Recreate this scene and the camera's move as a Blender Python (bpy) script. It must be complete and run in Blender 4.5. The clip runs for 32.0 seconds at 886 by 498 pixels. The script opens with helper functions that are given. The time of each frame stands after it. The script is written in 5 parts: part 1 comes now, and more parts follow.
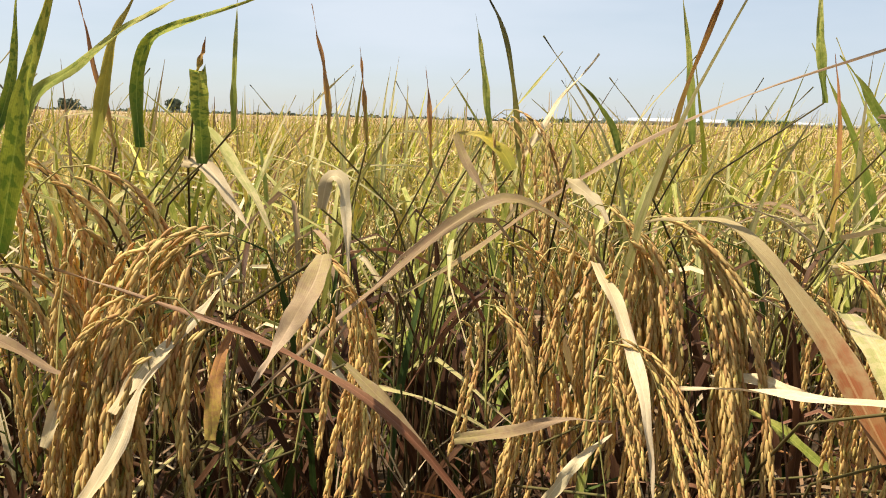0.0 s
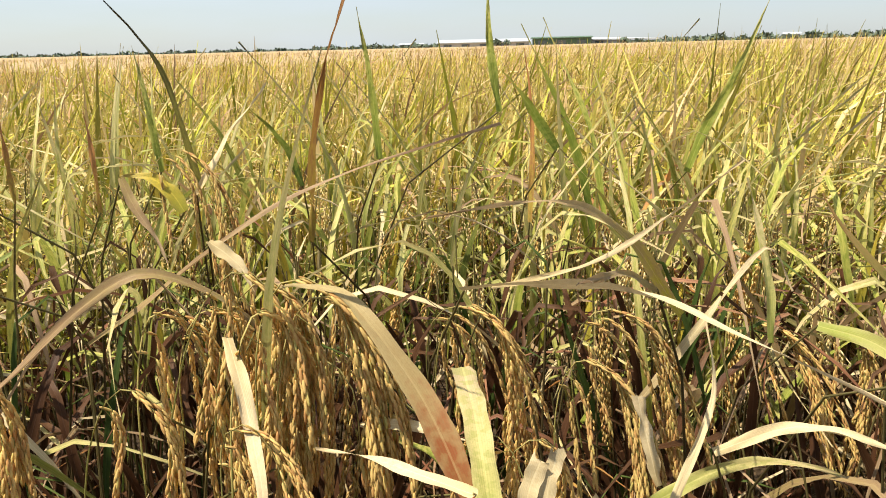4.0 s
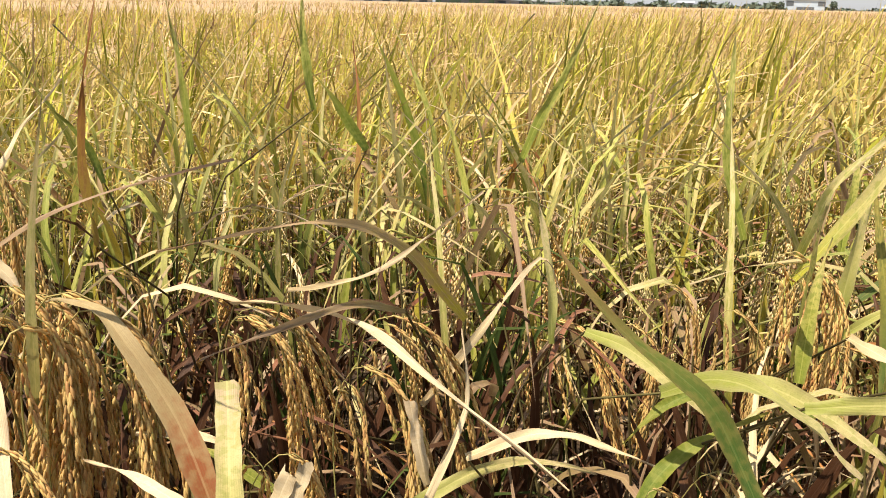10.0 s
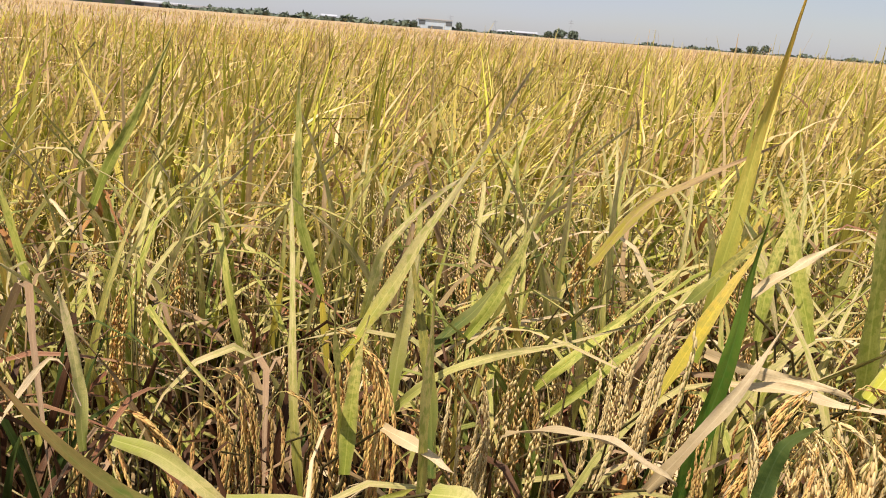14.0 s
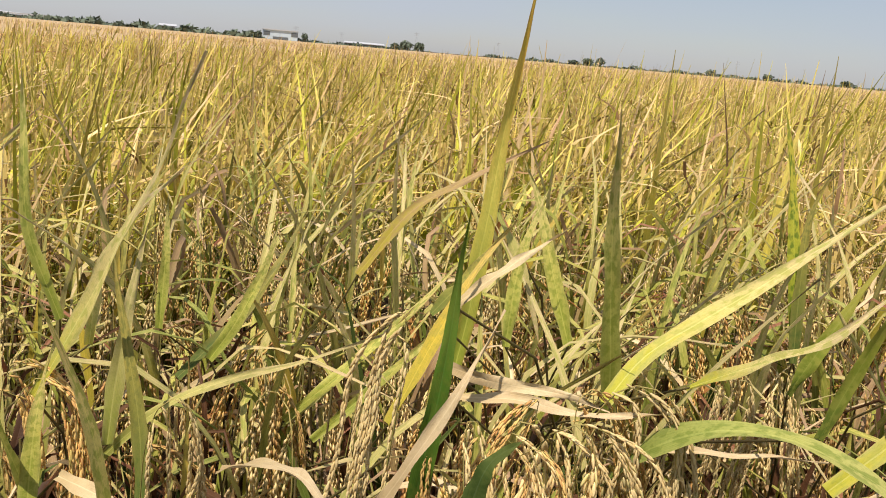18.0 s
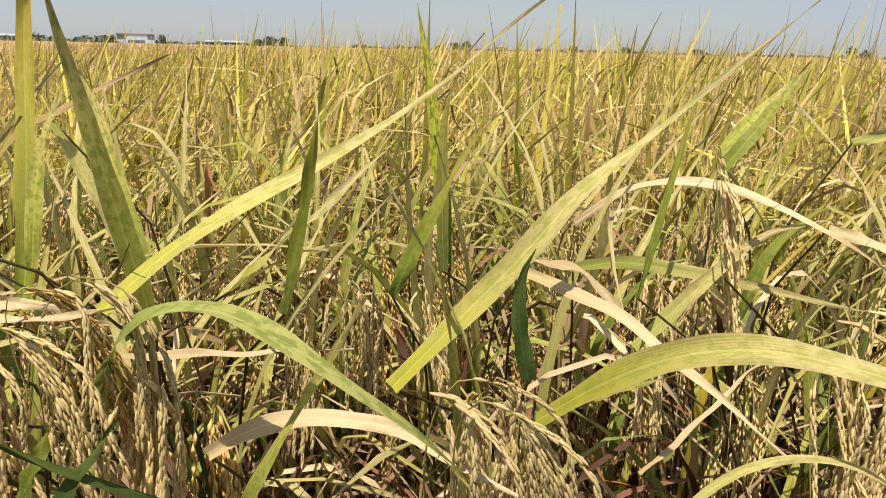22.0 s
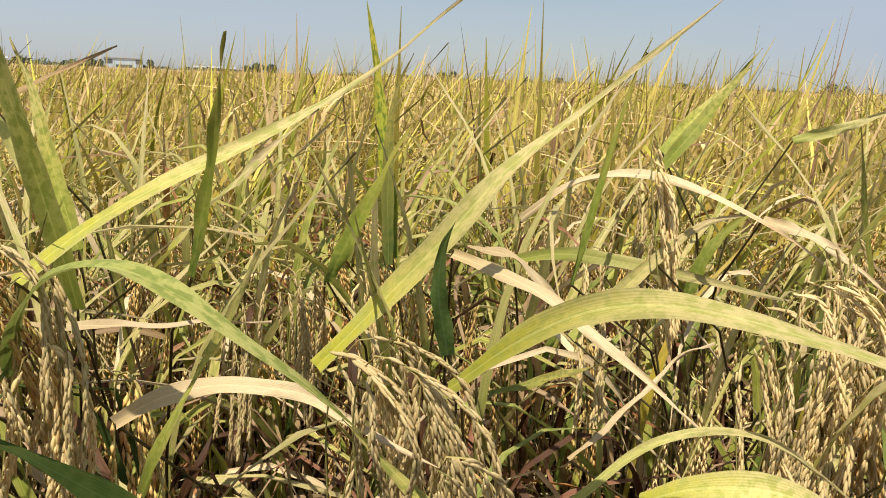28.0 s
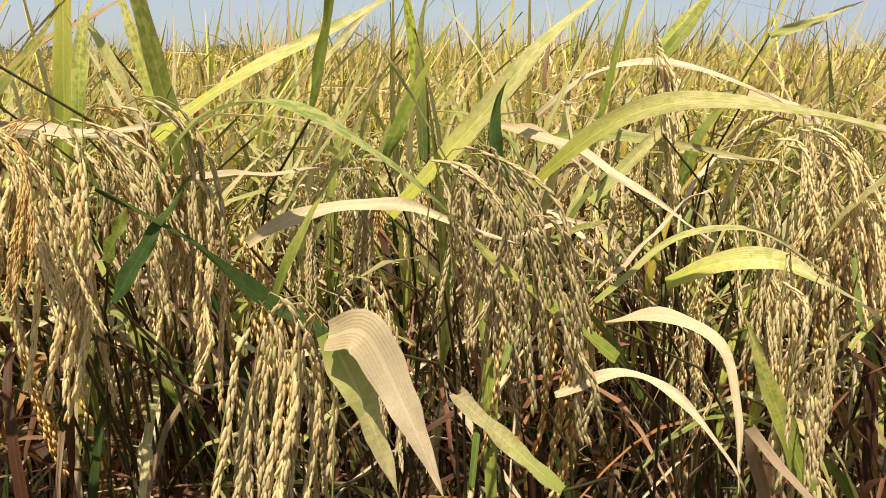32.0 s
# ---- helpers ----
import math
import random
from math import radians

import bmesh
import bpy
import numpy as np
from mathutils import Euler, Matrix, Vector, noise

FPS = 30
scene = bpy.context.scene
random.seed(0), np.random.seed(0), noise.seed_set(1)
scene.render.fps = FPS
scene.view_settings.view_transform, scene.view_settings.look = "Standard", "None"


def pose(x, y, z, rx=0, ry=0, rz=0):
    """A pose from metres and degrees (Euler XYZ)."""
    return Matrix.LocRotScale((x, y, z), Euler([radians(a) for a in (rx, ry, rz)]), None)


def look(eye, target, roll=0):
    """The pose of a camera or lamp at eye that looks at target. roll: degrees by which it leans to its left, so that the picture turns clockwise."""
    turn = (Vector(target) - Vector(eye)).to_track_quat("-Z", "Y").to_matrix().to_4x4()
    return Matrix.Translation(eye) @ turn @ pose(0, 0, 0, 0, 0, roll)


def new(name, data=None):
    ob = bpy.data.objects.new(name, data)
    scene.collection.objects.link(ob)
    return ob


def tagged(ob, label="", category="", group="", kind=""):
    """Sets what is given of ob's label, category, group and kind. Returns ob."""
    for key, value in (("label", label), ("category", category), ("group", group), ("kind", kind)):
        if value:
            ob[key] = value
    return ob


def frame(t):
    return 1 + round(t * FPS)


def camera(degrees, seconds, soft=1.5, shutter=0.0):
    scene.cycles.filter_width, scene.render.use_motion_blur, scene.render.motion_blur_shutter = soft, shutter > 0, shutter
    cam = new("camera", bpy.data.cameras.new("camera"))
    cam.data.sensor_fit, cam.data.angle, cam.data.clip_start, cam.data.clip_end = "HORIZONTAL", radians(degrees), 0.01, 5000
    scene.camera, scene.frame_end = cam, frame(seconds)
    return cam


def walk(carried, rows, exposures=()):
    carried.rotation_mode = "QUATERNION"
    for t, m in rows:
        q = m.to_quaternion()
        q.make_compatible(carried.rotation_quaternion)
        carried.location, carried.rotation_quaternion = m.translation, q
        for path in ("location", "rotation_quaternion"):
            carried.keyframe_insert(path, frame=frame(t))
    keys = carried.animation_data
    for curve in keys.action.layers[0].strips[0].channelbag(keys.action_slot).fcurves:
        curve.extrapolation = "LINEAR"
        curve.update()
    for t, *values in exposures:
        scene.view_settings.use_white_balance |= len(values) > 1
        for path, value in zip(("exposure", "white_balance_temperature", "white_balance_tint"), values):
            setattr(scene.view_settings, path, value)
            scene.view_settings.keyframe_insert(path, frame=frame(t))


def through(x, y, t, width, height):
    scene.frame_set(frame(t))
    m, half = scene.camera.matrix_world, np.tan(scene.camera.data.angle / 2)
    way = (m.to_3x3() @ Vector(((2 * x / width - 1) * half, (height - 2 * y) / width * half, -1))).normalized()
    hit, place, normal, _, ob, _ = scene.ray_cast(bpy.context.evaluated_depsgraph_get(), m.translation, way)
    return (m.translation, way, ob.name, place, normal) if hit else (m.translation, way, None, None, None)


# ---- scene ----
SKY, SUN = 0.080, 5.2
NEAREST = 0.62
EXPOSURES = [(0, 0.60, 6700, 11), (2, 0.58, 6700, 11), (3, 0.56, 6700, 9), (4.5, 0.67, 6700, 8), (7, 0.66, 6700, 13), (10, 0.62, 6700, 16), (14, 0.33, 6700, 18), (17, 0.24, 6700, 17), (21, 0.23, 6700, 13), (27, 0.2, 6600, 12), (32, 0.35, 6600, 11)]
LENS = 56.4


def stand(t, x, y, z, bearing, tilt, lean):
    """A row of the walk: place, bearing to the right of +y, tilt upwards and lean, in degrees."""
    b, e = radians(bearing), radians(tilt)
    ahead = Vector((math.sin(b) * math.cos(e), math.cos(b) * math.cos(e), math.sin(e)))
    eye = Vector((x, y, z))
    return t, look(eye, eye + 2 * ahead, lean)


cam = camera(LENS, 32.0, soft=1.0)
PATH = [
    (0, 0.001, 0.015, 1.007, -11.83, -8.92, 1.48),
    (0.5, -0.014, 0.017, 1.008, -13.61, -8.85, 1.39),
    (1, -0.014, 0.018, 1.008, -14.19, -9.01, 1.38),
    (1.5, 0.002, 0.021, 1.017, -12.55, -8.90, 2.02),
    (2, 0.040, 0.030, 1.037, -9.00, -8.16, 2.14),
    (2.5, 0.070, 0.038, 1.064, -4.99, -8.35, 0.96),
    (3, 0.091, 0.040, 1.082, -2.58, -9.42, -0.38),
    (3.5, 0.109, 0.045, 1.092, -1.18, -12.51, -1.02),
    (4, 0.132, 0.046, 1.101, 0.40, -13.76, -1.41),
    (4.5, 0.156, 0.044, 1.099, 3.06, -13.44, -1.00),
    (6.5, 0.208, 0.054, 1.118, 5.94, -18.85, -0.06),
    (7, 0.214, 0.044, 1.113, 6.30, -17.87, 1.46),
    (7.5, 0.215, 0.042, 1.113, 6.62, -16.62, 2.10),
    (8, 0.205, 0.041, 1.115, 7.07, -15.27, 2.02),
    (8.5, 0.204, 0.036, 1.119, 7.51, -15.68, 2.06),
    (9, 0.208, 0.027, 1.128, 8.36, -16.65, 1.92),
    (9.5, 0.216, 0.025, 1.125, 8.44, -16.62, 1.22),
    (10, 0.224, 0.030, 1.146, 7.57, -16.66, 1.21),
    (10.5, 0.235, 0.044, 1.166, 8.15, -17.09, 1.54),
    (11, 0.230, 0.057, 1.178, 10.61, -15.96, 2.13),
    (11.5, 0.246, 0.071, 1.180, 14.39, -14.74, 3.10),
    (12, 0.258, 0.082, 1.186, 18.74, -15.25, 4.23),
    (12.5, 0.287, 0.093, 1.183, 22.71, -15.71, 4.21),
    (13, 0.309, 0.082, 1.194, 26.72, -16.22, 4.54),
    (13.5, 0.332, 0.084, 1.187, 29.67, -15.79, 4.47),
    (14, 0.343, 0.088, 1.183, 31.73, -14.88, 4.51),
    (14.5, 0.362, 0.093, 1.179, 33.03, -14.21, 4.29),
    (16.5, 0.399, 0.099, 1.176, 38.10, -14.38, 4.58),
    (17, 0.422, 0.099, 1.181, 40.43, -13.81, 5.33),
    (17.5, 0.438, 0.090, 1.180, 42.16, -13.63, 5.53),
    (18, 0.451, 0.079, 1.174, 41.98, -13.31, 4.85),
    (18.5, 0.467, 0.064, 1.169, 41.55, -13.01, 4.46),
    (19, 0.493, 0.057, 1.153, 42.21, -13.07, 4.12),
    (19.5, 0.516, 0.050, 1.142, 42.77, -12.77, 3.34),
    (20, 0.541, 0.036, 1.128, 43.59, -12.24, 3.07),
    (20.5, 0.566, 0.024, 1.118, 45.02, -12.48, 3.52),
    (21, 0.588, 0.001, 1.117, 46.60, -12.86, 2.75),
    (21.5, 0.622, -0.020, 1.110, 48.71, -13.31, 1.86),
    (22, 0.663, -0.048, 1.105, 50.10, -13.59, 1.25),
    (22.5, 0.681, -0.067, 1.098, 50.97, -13.65, 1.18),
    (23, 0.688, -0.078, 1.092, 51.10, -13.65, 0.83),
    (23.5, 0.689, -0.082, 1.086, 51.02, -13.65, 0.68),
    (24, 0.690, -0.083, 1.080, 51.00, -13.91, 0.71),
    (24.5, 0.691, -0.086, 1.073, 51.07, -13.90, 0.88),
    (26.5, 0.693, -0.083, 1.079, 51.96, -12.93, 0.93),
    (27, 0.687, -0.079, 1.086, 51.72, -12.05, 2.01),
    (27.5, 0.686, -0.079, 1.086, 51.44, -11.77, 2.34),
    (28, 0.683, -0.079, 1.076, 51.09, -11.61, 2.17),
    (28.5, 0.675, -0.077, 1.068, 50.76, -11.27, 1.61),
    (29, 0.664, -0.079, 1.059, 50.76, -11.46, 1.44),
    (29.5, 0.647, -0.078, 1.054, 50.27, -11.27, 1.11),
    (30, 0.631, -0.079, 1.039, 50.59, -11.53, 1.14),
    (30.5, 0.615, -0.079, 1.026, 51.38, -11.60, 0.94),
    (31, 0.595, -0.082, 1.022, 51.70, -11.76, 0.60),
    (31.5, 0.577, -0.099, 1.020, 52.59, -12.37, 0.49),
    (32, 0.553, -0.114, 1.017, 52.88, -13.27, 0.14),
]
walk(cam, [stand(*row) for row in PATH], exposures=EXPOSURES)

# ---- light ----
SUN_BEARING, SUN_HEIGHT = -112.0, 64.0
world = bpy.data.worlds.new("sky")
scene.world = world
world.use_nodes = True
wn = world.node_tree.nodes
sky = wn.new("ShaderNodeTexSky")
sky.sky_type, sky.sun_disc = "NISHITA", False
sky.sun_elevation, sky.sun_rotation = radians(SUN_HEIGHT), radians(SUN_BEARING)
sky.air_density, sky.dust_density, sky.ozone_density = 1.0, 0.5, 2.0
wn["Background"].inputs["Strength"].default_value = SKY
haze = wn.new("ShaderNodeMixRGB")  # thin high cloud and haze over the clear sky
aim = wn.new("ShaderNodeTexCoord")
flat = wn.new("ShaderNodeMapping")
flat.inputs["Scale"].default_value = (1, 1, 5)
veil = wn.new("ShaderNodeTexNoise")
veil.inputs["Scale"].default_value, veil.inputs["Detail"].default_value = 1.8, 5.0
thick = wn.new("ShaderNodeMapRange")
for key, value in (("From Min", 0.35), ("From Max", 0.7), ("To Min", 0.4), ("To Max", 0.9)):
    thick.inputs[key].default_value = value
for a, c in ((aim.outputs["Generated"], flat.inputs[0]), (flat.outputs[0], veil.inputs["Vector"]), (veil.outputs["Fac"], thick.inputs[0]), (thick.outputs[0], haze.inputs["Fac"])):
    world.node_tree.links.new(a, c)
glow = wn.new("ShaderNodeVectorMath")  # the veil is brighter towards the sun's side
glow.operation = "DOT_PRODUCT"
glow.inputs[1].default_value = (math.sin(radians(SUN_BEARING)) * math.cos(radians(SUN_HEIGHT)), math.cos(radians(SUN_BEARING)) * math.cos(radians(SUN_HEIGHT)), math.sin(radians(SUN_HEIGHT)))
lit = wn.new("ShaderNodeMapRange")
for key, value in (("From Min", -0.6), ("From Max", 0.0), ("To Min", 0.0), ("To Max", 1.0)):
    lit.inputs[key].default_value = value
tint = wn.new("ShaderNodeMixRGB")
tint.inputs["Color1"].default_value, tint.inputs["Color2"].default_value = (4.3, 5.1, 6.4, 1), (6.2, 7.0, 8.0, 1)
for a, c in ((aim.outputs["Generated"], glow.inputs[0]), (glow.outputs["Value"], lit.inputs[0]), (lit.outputs[0], tint.inputs["Fac"]), (tint.outputs[0], haze.inputs["Color2"])):
    world.node_tree.links.new(a, c)
world.node_tree.links.new(sky.outputs["Color"], haze.inputs["Color1"])
world.node_tree.links.new(haze.outputs["Color"], wn["Background"].inputs["Color"])
lamp = bpy.data.lights.new("sun", "SUN")
lamp.energy, lamp.angle, lamp.color = SUN, radians(0.6), (1.0, 0.93, 0.80)
sun = new("sun", lamp)
b, e = radians(SUN_BEARING), radians(SUN_HEIGHT)
sun.matrix_world = look((math.sin(b) * math.cos(e) * 50, math.cos(b) * math.cos(e) * 50, math.sin(e) * 50), (0, 0, 0))

# ---- materials ----


class Tree:
    """A node material being written."""

    def __init__(self, name):
        self.mat = bpy.data.materials.new(name)
        self.mat.use_nodes = True
        self.t = self.mat.node_tree
        self.t.nodes.clear()
        self.out = self.t.nodes.new("ShaderNodeOutputMaterial")

    def add(self, kind, **sets):
        n = self.t.nodes.new("ShaderNode" + kind)
        for key, value in sets.items():
            if key in n.inputs:
                n.inputs[key].default_value = value
        return n

    def join(self, a, b):
        self.t.links.new(a, b)

    def noise(self, coord, scale, detail=3.0):
        n = self.add("TexNoise")
        n.inputs["Scale"].default_value, n.inputs["Detail"].default_value = scale, detail
        if coord is not None:
            self.join(coord, n.inputs["Vector"])
        return n.outputs["Fac"]

    def math(self, op, a, b=0.0, clamp=False):
        n = self.add("Math")
        n.operation, n.use_clamp = op, clamp
        for slot, v in ((0, a), (1, b)):
            if isinstance(v, (int, float)):
                n.inputs[slot].default_value = v
            else:
                self.join(v, n.inputs[slot])
        return n.outputs[0]

    def ramp(self, fac, stops):
        n = self.add("ValToRGB")
        el = n.color_ramp.elements
        el[0].position, el[0].color = stops[0][0], (*stops[0][1], 1)
        el[1].position, el[1].color = stops[-1][0], (*stops[-1][1], 1)
        for pos, col in stops[1:-1]:
            el.new(pos).color = (*col, 1)
        self.join(fac, n.inputs["Fac"])
        return n.outputs["Color"]

    def mix(self, fac, a, b, how="MIX"):
        n = self.add("MixRGB")
        n.blend_type = how
        for slot, v in (("Fac", fac), ("Color1", a), ("Color2", b)):
            if isinstance(v, (int, float)):
                n.inputs[slot].default_value = v
            elif isinstance(v, tuple):
                n.inputs[slot].default_value = (*v, 1)
            else:
                self.join(v, n.inputs[slot])
        return n.outputs["Color"]

    def finish(self, colour, rough=0.5, height=None, bump=0.3, dist=0.001, through=0.0, spec=0.4):
        p = self.add("BsdfPrincipled")
        if isinstance(colour, tuple):
            p.inputs["Base Color"].default_value = (*colour, 1)
        else:
            self.join(colour, p.inputs["Base Color"])
        p.inputs["Roughness"].default_value = rough
        p.inputs["Specular IOR Level"].default_value = spec
        normal = None
        if height is not None:
            bn = self.add("Bump")
            bn.inputs["Strength"].default_value, bn.inputs["Distance"].default_value = bump, dist
            self.join(height, bn.inputs["Height"])
            normal = bn.outputs["Normal"]
            self.join(normal, p.inputs["Normal"])
        last = p.outputs[0]
        if through:
            tr = self.add("BsdfTranslucent")
            if isinstance(colour, tuple):
                tr.inputs["Color"].default_value = (*colour, 1)
            else:
                self.join(colour, tr.inputs["Color"])
            m = self.add("MixShader")
            m.inputs[0].default_value = through
            self.join(last, m.inputs[1])
            self.join(tr.outputs[0], m.inputs[2])
            last = m.outputs[0]
        self.join(last, self.out.inputs["Surface"])
        return self.mat


def leaf_material(name, base, middle, tip, spot, spots=0.35, island=False, gloss=0.5, half=0.5, through=0.3):
    """A grass leaf: colour runs from base to tip, with fine veins along it, mottling and a paler midrib."""
    k = Tree(name)
    uv = k.add("UVMap").outputs["UV"]
    sep = k.add("SeparateXYZ")
    k.join(uv, sep.inputs[0])
    across, along = sep.outputs[0], sep.outputs[1]
    where = k.add("TexCoord").outputs["Object"]
    rnd = k.add("NewGeometry").outputs["Random Per Island"] if island else k.add("ObjectInfo").outputs["Random"]
    stretch = k.add("Mapping")
    stretch.inputs["Scale"].default_value = (2.8, 30, 1)
    k.join(uv, stretch.inputs["Vector"])
    shift = k.add("CombineXYZ")
    k.join(k.math("MULTIPLY", rnd, 37.0), shift.inputs[2])
    add = k.add("VectorMath")
    k.join(stretch.outputs[0], add.inputs[0])
    k.join(shift.outputs[0], add.inputs[1])
    mott = k.noise(add.outputs[0], 1.0, 5)
    fleck = k.noise(add.outputs[0], 5.0, 3)
    big = k.noise(where, 9.0, 2)
    wob = k.math("ADD", along, k.math("MULTIPLY", k.math("SUBTRACT", mott, 0.5), 0.45))
    wob = k.math("ADD", wob, k.math("MULTIPLY", k.math("SUBTRACT", rnd, 0.5), 0.25), True)
    col = k.ramp(wob, [(0.05, base), (half, middle), (0.95, tip)])
    blot = k.math("MULTIPLY", k.ramp(mott, [(0.47, (0, 0, 0)), (0.57, (1, 1, 1))]), spots)
    col = k.mix(blot, col, spot)
    grain_way = k.add("Mapping")
    grain_way.inputs["Scale"].default_value = (34, 1.6, 1)
    k.join(uv, grain_way.inputs["Vector"])
    lines = k.add("VectorMath")
    k.join(grain_way.outputs[0], lines.inputs[0])
    k.join(shift.outputs[0], lines.inputs[1])
    streak = k.noise(lines.outputs[0], 1.0, 3)
    col = k.mix(k.math("MULTIPLY", k.ramp(streak, [(0.42, (0, 0, 0)), (0.66, (1, 1, 1))]), 0.2), col, tuple(c * 0.8 for c in spot))
    margin = k.math("POWER", k.math("ABSOLUTE", k.math("SUBTRACT", k.math("MULTIPLY", across, 2.0), 1.0)), 3.0)
    col = k.mix(k.math("MULTIPLY", margin, k.math("MULTIPLY", mott, 0.5)), col, tip)
    col = k.mix(k.math("MULTIPLY", k.ramp(fleck, [(0.5, (0, 0, 0)), (0.72, (1, 1, 1))]), 0.3), col, tuple(c * 0.62 for c in spot))
    veins = k.math("SINE", k.math("MULTIPLY", across, 75.0))
    col = k.mix(k.math("MULTIPLY", k.math("ADD", veins, 1.0), 0.045), col, tuple(c * 0.55 for c in middle))
    rib = k.math("LESS_THAN", k.math("ABSOLUTE", k.math("SUBTRACT", across, 0.5)), 0.035)
    col = k.mix(k.math("MULTIPLY", rib, 0.2), col, tuple(min(1, c * 1.5 + 0.05) for c in middle))
    hsv = k.add("HueSaturation")
    k.join(col, hsv.inputs["Color"])
    k.join(k.math("ADD", k.math("MULTIPLY", rnd, 1.0 if island else 0.35), 0.5 if island else 0.83), hsv.inputs["Value"])
    k.join(k.math("ADD", k.math("MULTIPLY", big, 0.03), 0.485), hsv.inputs["Hue"])
    return k.finish(hsv.outputs[0], gloss, veins, 0.18, 0.0003, through, 0.15)


GREEN = leaf_material("green_leaf", (0.09, 0.14, 0.02), (0.18, 0.22, 0.025), (0.34, 0.30, 0.06), (0.28, 0.28, 0.06), 0.4)
LIME = leaf_material("lime_leaf", (0.28, 0.32, 0.05), (0.50, 0.47, 0.11), (0.58, 0.46, 0.20), (0.20, 0.26, 0.03), 0.7)
YELLOW = leaf_material("yellow_leaf", (0.40, 0.36, 0.05), (0.62, 0.46, 0.06), (0.60, 0.42, 0.15), (0.30, 0.30, 0.05), 0.4)
FADE = leaf_material("fading_leaf", (0.34, 0.37, 0.07), (0.58, 0.51, 0.19), (0.57, 0.43, 0.26), (0.34, 0.36, 0.08), 0.55, half=0.42)
STRAW = leaf_material("straw_leaf", (0.50, 0.38, 0.19), (0.68, 0.55, 0.33), (0.62, 0.48, 0.29), (0.54, 0.40, 0.21), 0.35, through=0.16)
RUST = leaf_material("rusty_leaf", (0.34, 0.10, 0.035), (0.50, 0.38, 0.17), (0.56, 0.46, 0.23), (0.42, 0.27, 0.11), 0.35, half=0.3, through=0.26)
REDDISH = leaf_material("reddish_straw_leaf", (0.25, 0.09, 0.045), (0.32, 0.16, 0.085), (0.44, 0.31, 0.16), (0.20, 0.08, 0.04), 0.45, half=0.55, through=0.2)
BROWN = leaf_material("brown_leaf", (0.46, 0.34, 0.06), (0.46, 0.21, 0.06), (0.44, 0.21, 0.09), (0.28, 0.13, 0.06), 0.4, through=0.26)
MAUVE = leaf_material("withered_leaf", (0.36, 0.27, 0.10), (0.37, 0.25, 0.13), (0.42, 0.30, 0.19), (0.28, 0.17, 0.09), 0.4, through=0.26)
# a green leaf standing in shade, with that shade in its base colour
DARK = leaf_material("shade_dark_leaf", (0.03, 0.055, 0.012), (0.045, 0.08, 0.016), (0.10, 0.13, 0.03), (0.08, 0.11, 0.025), 0.3, gloss=0.7)
YMAUVE = leaf_material("yellow_withered_leaf", (0.45, 0.38, 0.04), (0.50, 0.34, 0.15), (0.54, 0.38, 0.22), (0.34, 0.22, 0.10), 0.35, through=0.26)
BLACKTIP = leaf_material("black_tipped_leaf", (0.34, 0.33, 0.06), (0.30, 0.26, 0.06), (0.05, 0.045, 0.04), (0.16, 0.13, 0.05), 0.3)
GTIP = leaf_material("brown_tipped_leaf", (0.05, 0.11, 0.02), (0.13, 0.17, 0.03), (0.42, 0.23, 0.10), (0.22, 0.20, 0.05), 0.4)
SOFT = leaf_material("soft_green_leaf", (0.16, 0.23, 0.04), (0.36, 0.38, 0.10), (0.42, 0.39, 0.14), (0.14, 0.20, 0.03), 0.7)
OLIVE = leaf_material("olive_leaf", (0.09, 0.14, 0.03), (0.32, 0.29, 0.06), (0.42, 0.32, 0.10), (0.15, 0.17, 0.04), 0.7)
FRESH = leaf_material("fresh_green_leaf", (0.05, 0.13, 0.018), (0.08, 0.19, 0.022), (0.16, 0.23, 0.035), (0.14, 0.20, 0.03), 0.4)
RIPE = leaf_material("ripening_leaf", (0.50, 0.48, 0.05), (0.72, 0.62, 0.24), (0.56, 0.42, 0.28), (0.36, 0.40, 0.05), 0.6, half=0.34)
MOTTLE = leaf_material("mottled_green_leaf", (0.035, 0.09, 0.012), (0.34, 0.36, 0.035), (0.46, 0.40, 0.06), (0.06, 0.13, 0.014), 0.8, half=0.45)
TALL = leaf_material("tall_golden_leaf", (0.30, 0.38, 0.05), (0.70, 0.62, 0.13), (0.76, 0.44, 0.08), (0.42, 0.46, 0.07), 0.4)
KINDS = dict(ripe=RIPE, mottle=MOTTLE, gold=TALL, reddish=REDDISH, fresh=FRESH, soft=SOFT, olive=OLIVE, ymauve=YMAUVE, blacktip=BLACKTIP, gtip=GTIP, green=GREEN, lime=LIME, yellow=YELLOW, fade=FADE, straw=STRAW, rust=RUST, brown=BROWN, mauve=MAUVE, dark=DARK)


def grain_material(name, ripe, dull, young, rachis):
    """Rice in the husk: every grain its own shade of gold, with ribs along it."""
    k = Tree(name)
    rnd = k.add("NewGeometry").outputs["Random Per Island"]
    where = k.add("TexCoord").outputs["Object"]
    col = k.ramp(rnd, [(0.0, dull), (0.35, ripe), (0.8, tuple(min(1, c * 1.15) for c in ripe)), (1.0, young)])
    fleck = k.noise(where, 600.0, 2)
    col = k.mix(k.math("MULTIPLY", k.ramp(fleck, [(0.5, (0, 0, 0)), (0.7, (1, 1, 1))]), 0.2), col, tuple(c * 0.7 for c in dull))
    tone = k.add("HueSaturation")
    k.join(col, tone.inputs["Color"])
    k.join(k.math("ADD", k.math("MULTIPLY", k.add("ObjectInfo").outputs["Random"], 0.4), 0.8), tone.inputs["Value"])
    return k.finish(tone.outputs[0], 0.6, fleck, 0.2, 0.0005, 0.26, 0.2)


